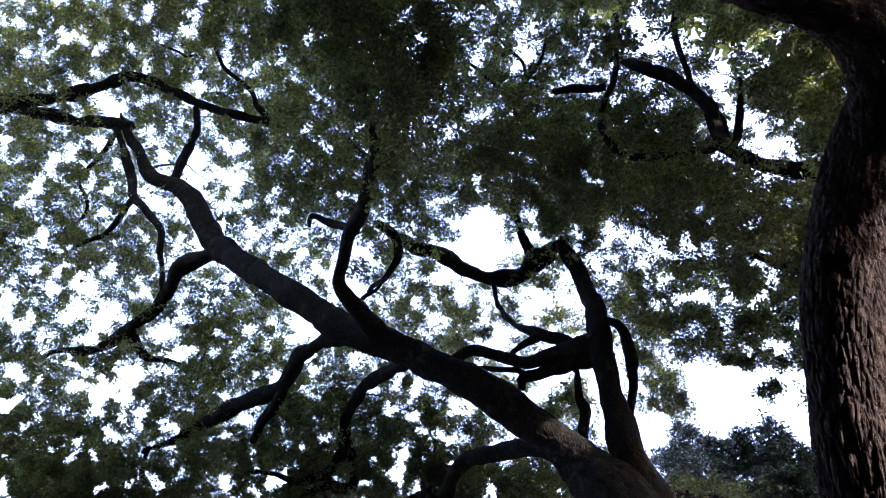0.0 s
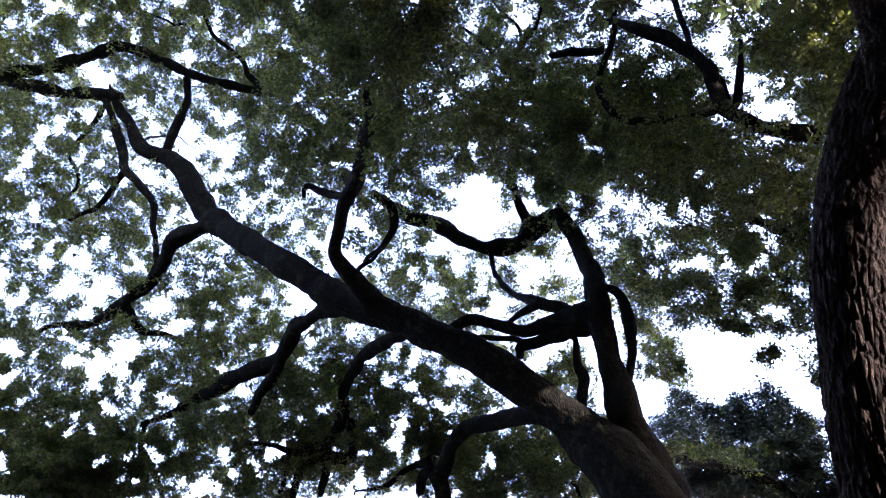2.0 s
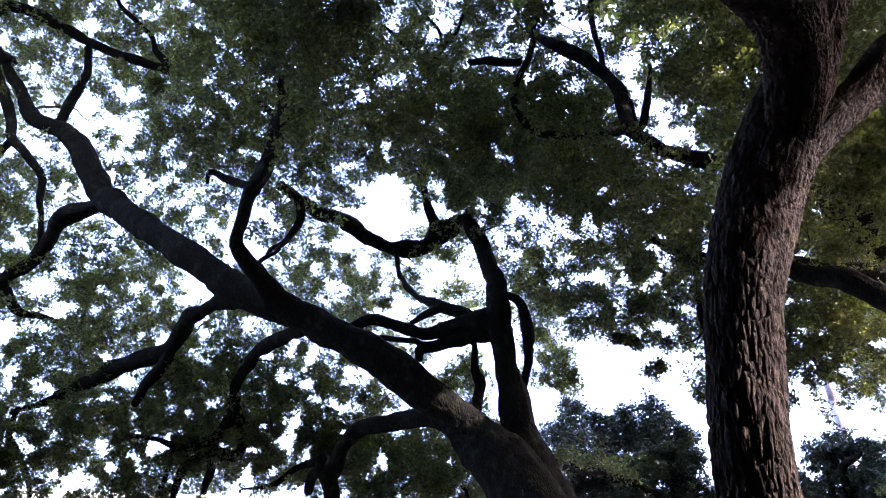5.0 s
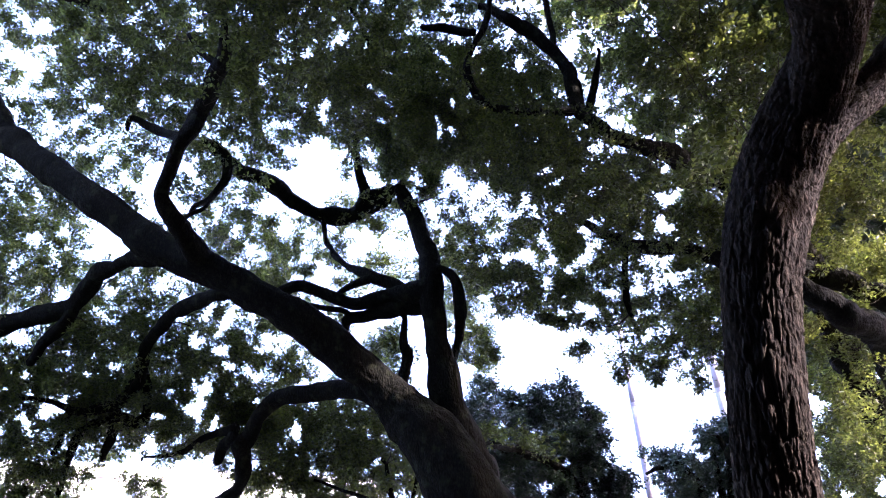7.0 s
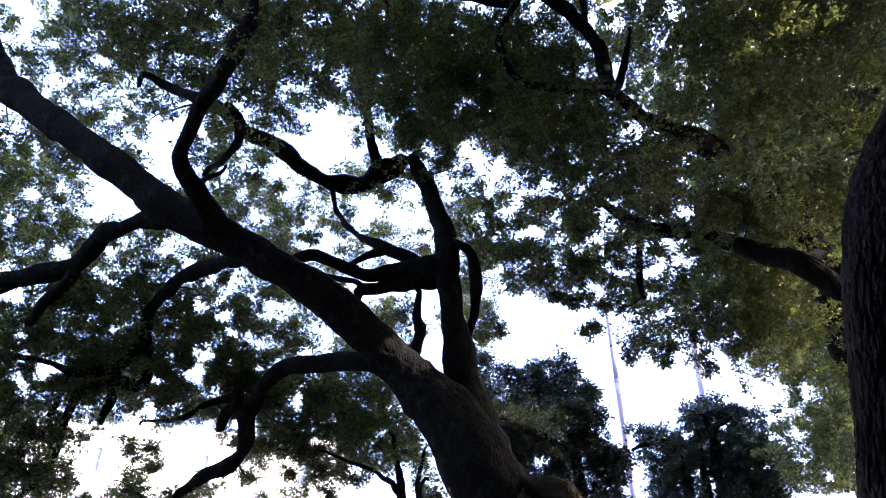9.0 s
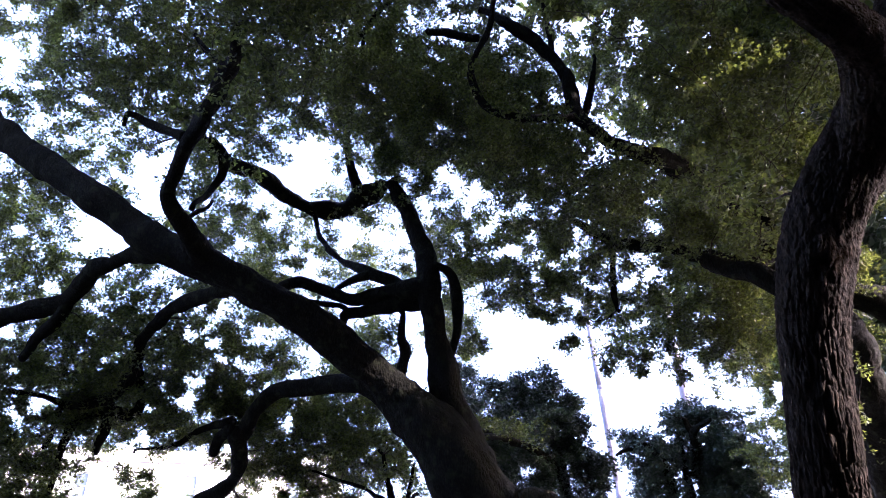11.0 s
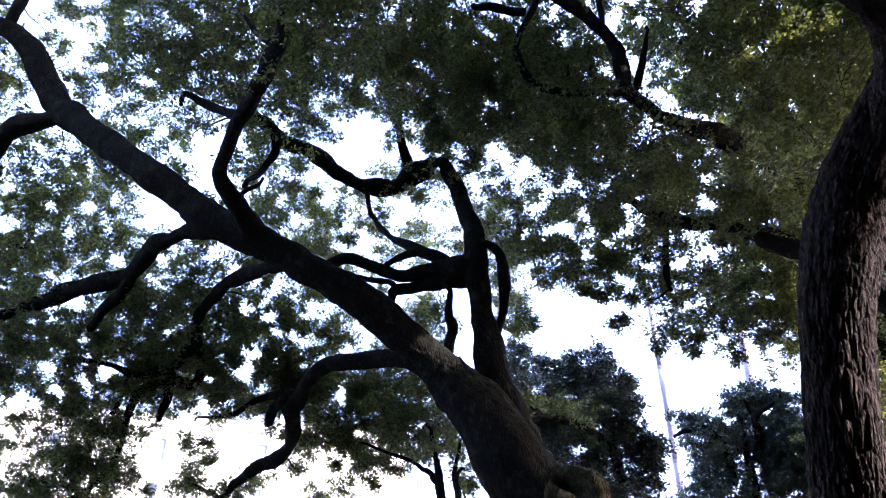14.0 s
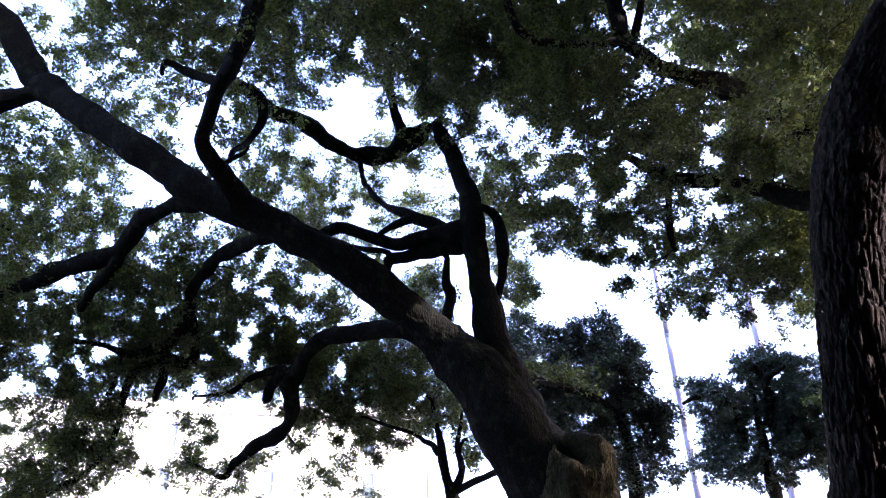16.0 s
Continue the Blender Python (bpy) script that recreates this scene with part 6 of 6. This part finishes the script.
# leaves added in the darker leaf colour, to keep the sun off other oaks
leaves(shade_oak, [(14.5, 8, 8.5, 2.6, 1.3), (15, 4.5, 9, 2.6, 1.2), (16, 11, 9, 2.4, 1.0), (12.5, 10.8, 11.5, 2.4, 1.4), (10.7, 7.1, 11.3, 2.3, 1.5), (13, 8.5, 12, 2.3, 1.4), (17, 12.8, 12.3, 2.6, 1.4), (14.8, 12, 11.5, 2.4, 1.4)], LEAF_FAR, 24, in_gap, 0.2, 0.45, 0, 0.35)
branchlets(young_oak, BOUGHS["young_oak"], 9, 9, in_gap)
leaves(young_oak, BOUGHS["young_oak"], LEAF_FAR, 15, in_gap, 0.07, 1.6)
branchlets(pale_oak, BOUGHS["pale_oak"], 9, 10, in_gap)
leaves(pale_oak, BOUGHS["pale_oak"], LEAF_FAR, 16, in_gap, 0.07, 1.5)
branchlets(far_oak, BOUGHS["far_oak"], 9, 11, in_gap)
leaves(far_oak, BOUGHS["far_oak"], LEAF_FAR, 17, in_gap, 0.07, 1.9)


# loose sprigs that hang into the openings
def closed(p):
    return np.zeros(len(p), bool)


OLD_SPRIGS = [(0.13, 10.80, 9.51, 0.12, 1.6), (0.34, 10.51, 9.85, 0.10, 1.6), (0.86, 10.50, 9.61, 0.10, 1.6), (1.32, 10.59, 9.25, 0.12, 1.6), (1.83, 10.11, 9.35, 0.10, 1.6), (0.88, 11.18, 8.92, 0.10, 1.6), (-0.68, 13.18, 6.20, 0.12, 1.6), (-0.92, 13.51, 5.81, 0.12, 1.6), (-1.20, 13.60, 5.80, 0.10, 1.6), (0.03, 12.64, 5.92, 0.10, 1.6), (1.94, 12.58, 5.08, 0.10, 1.6), (2.15, 11.93, 5.22, 0.11, 1.6), (1.27, 12.80, 5.44, 0.10, 1.6), (-3.08, 11.45, 10.47, 0.12, 1.6), (-2.21, 11.21, 10.41, 0.12, 1.6), (-3.83, 12.58, 9.84, 0.10, 1.6), (-4.63, 11.38, 12.11, 0.14, 1.6), (-4.96, 11.38, 12.27, 0.12, 1.6), (2.54, 9.93, 9.29, 0.10, 1.6), (2.85, 9.17, 9.55, 0.09, 1.6), (-1.78, 14.26, 5.07, 0.12, 1.6), (-0.44, 11.65, 8.84, 0.10, 1.6), (-2.23, 12.26, 8.79, 0.10, 1.6)]
SHADE_SPRIGS = [(4.57, 8.89, 6.84, 0.07, 1.6), (4.69, 8.81, 6.89, 0.05, 1.6), (5.24, 8.86, 6.55, 0.09, 1.6), (5.77, 8.73, 6.49, 0.10, 1.6), (5.85, 8.58, 6.68, 0.08, 1.6), (3.99, 10.49, 7.51, 0.11, 1.6), (3.82, 10.46, 7.63, 0.10, 1.6), (4.22, 9.11, 7.44, 0.10, 1.6), (4.39, 8.91, 7.27, 0.09, 1.6), (4.77, 8.60, 7.19, 0.08, 1.6), (6.02, 8.27, 6.70, 0.10, 1.6), (6.20, 8.24, 6.27, 0.08, 1.6)]
for tree, sprigs, seed in ((old_oak, OLD_SPRIGS, 51), (shade_oak, SHADE_SPRIGS, 52)):
    branchlets(tree, sprigs, 3, seed, closed)
    leaves(tree, sprigs, LEAF, seed, closed, 0.055, 1.3, 0, 0.1)


# ---- poles and buildings beyond ----
def pole(name, label, foot, top, r0, r1, joints):
    ob = thing(name, label, "pole", foot, "pale poles beyond the trees")
    foot, top = np.array(foot, float), np.array(top, float)
    for i in range(joints):
        a, b = i / joints, (i + 1) / joints
        ra, rb = r0 + (r1 - r0) * a, r0 + (r1 - r0) * (b - 0.35 / joints)
        p = np.array([(*(foot + (top - foot) * u), ra + (rb - ra) * (u - a) / (b - a)) for u in np.linspace(a, b, 6)])
        v, f = tube_arrays(p, 16, lambda aa, ll, r: 0 * aa * r)
        v, f = caps(v, f, 16)
        part("section", mesh_of("section", v, f, POLE), ob)
        if i:
            p = np.array([(*(foot + (top - foot) * u), ra + 0.012) for u in (a - 0.004, a + 0.004)])
            v, f = tube_arrays(p, 16, lambda aa, ll, r: 0 * aa * r)
            v, f = caps(v, f, 16)
            part("collar", mesh_of("collar", v, f, POLE, False), ob)
    return ob


pole("tall_pole", "tall slim pale stepped metal pole", (12.9, 19.3, 0), (11.4, 17.4, 13.5), 0.12, 0.075, 5)
pole("tall_pole", "thicker pale metal pole beside the slim one", (17.2, 20.6, 0), (14.9, 17.6, 15), 0.18, 0.125, 5)
pole("thin_pole", "thin pale grey street pole in front of the buildings", (8.2, 30.6, 0), (7.6, 29.3, 10.6), 0.08, 0.055, 3)


def building(name, label, corner, along, storeys, bays, bay=8.95, storey=4.0):
    """A pale block with a window in every bay of every storey, a cornice and a parapet."""
    ob = thing(name, label, "building", corner)
    o, a = Vector(corner), Vector((*along, 0)).normalized()
    n = Vector((a.y, -a.x, 0))
    wide, high, deep = bay * bays, storey * storeys, 12.0

    def box(part_name, u0, u1, z0, z1, d0, d1, mat, parent, label=""):
        v = [o + a * u + n * d + Vector((0, 0, z)) for d in (d0, d1) for z in (z0, z1) for u in (u0, u1)]
        f = [(0, 1, 3, 2), (4, 6, 7, 5), (0, 4, 5, 1), (2, 3, 7, 6), (0, 2, 6, 4), (1, 5, 7, 3)]
        return part(part_name, mesh_of(part_name, [tuple(p) for p in v], f, mat, False), parent, label)

    box("wall", 0, wide, 0, high, -deep, -0.25, RENDERED_WALL, ob)
    side = (bay - 1.1) / 2
    for k in range(bays + 1):
        box("pier", max(0, k * bay - side), min(wide, k * bay + side), 0, high, -0.25, 0, RENDERED_WALL, ob)
    for s in range(storeys):
        for k in range(bays):
            u, w, z = k * bay + side, k * bay + bay - side, s * storey
            box("spandrel", u, w, z, z + 0.8, -0.25, -0.004, RENDERED_WALL, ob)
            box("lintel", u, w, z + 3.0, z + storey, -0.25, -0.004, RENDERED_WALL, ob)
            window = box("window", u, w, z + 0.8, z + 3.0, -0.25, -0.2, GLASS, ob, "pale blue reflecting window")
            for x0, x1 in ((u, u + 0.08), (w - 0.08, w)):
                box("mullion", x0, x1, z + 0.8, z + 3.0, -0.2, -0.14, FRAME_PAINT, window)
            for z0 in (0.8, 1.8, 2.92):
                box("transom", u + 0.08, w - 0.08, z + z0, z + z0 + 0.08, -0.2, -0.15, FRAME_PAINT, window)
            box("sill", u - 0.1, w + 0.1, z + 0.72, z + 0.8, 0, 0.12, RENDERED_WALL, ob)
    for s in range(1, storeys):
        box("string_course", 0, wide, s * storey - 0.12, s * storey + 0.02, 0.003, 0.1, RENDERED_WALL, ob)
    box("cornice", -0.3, wide + 0.3, high, high + 0.4, -deep, 0.3, RENDERED_WALL, ob)
    box("parapet", 0, wide, high + 0.4, high + 1.2, -0.3, 0, RENDERED_WALL, ob)


building("building", "pale rendered building with rows of blue-grey windows", (-26.65, 74.05, 0), (1, -0.16), 6, 5)
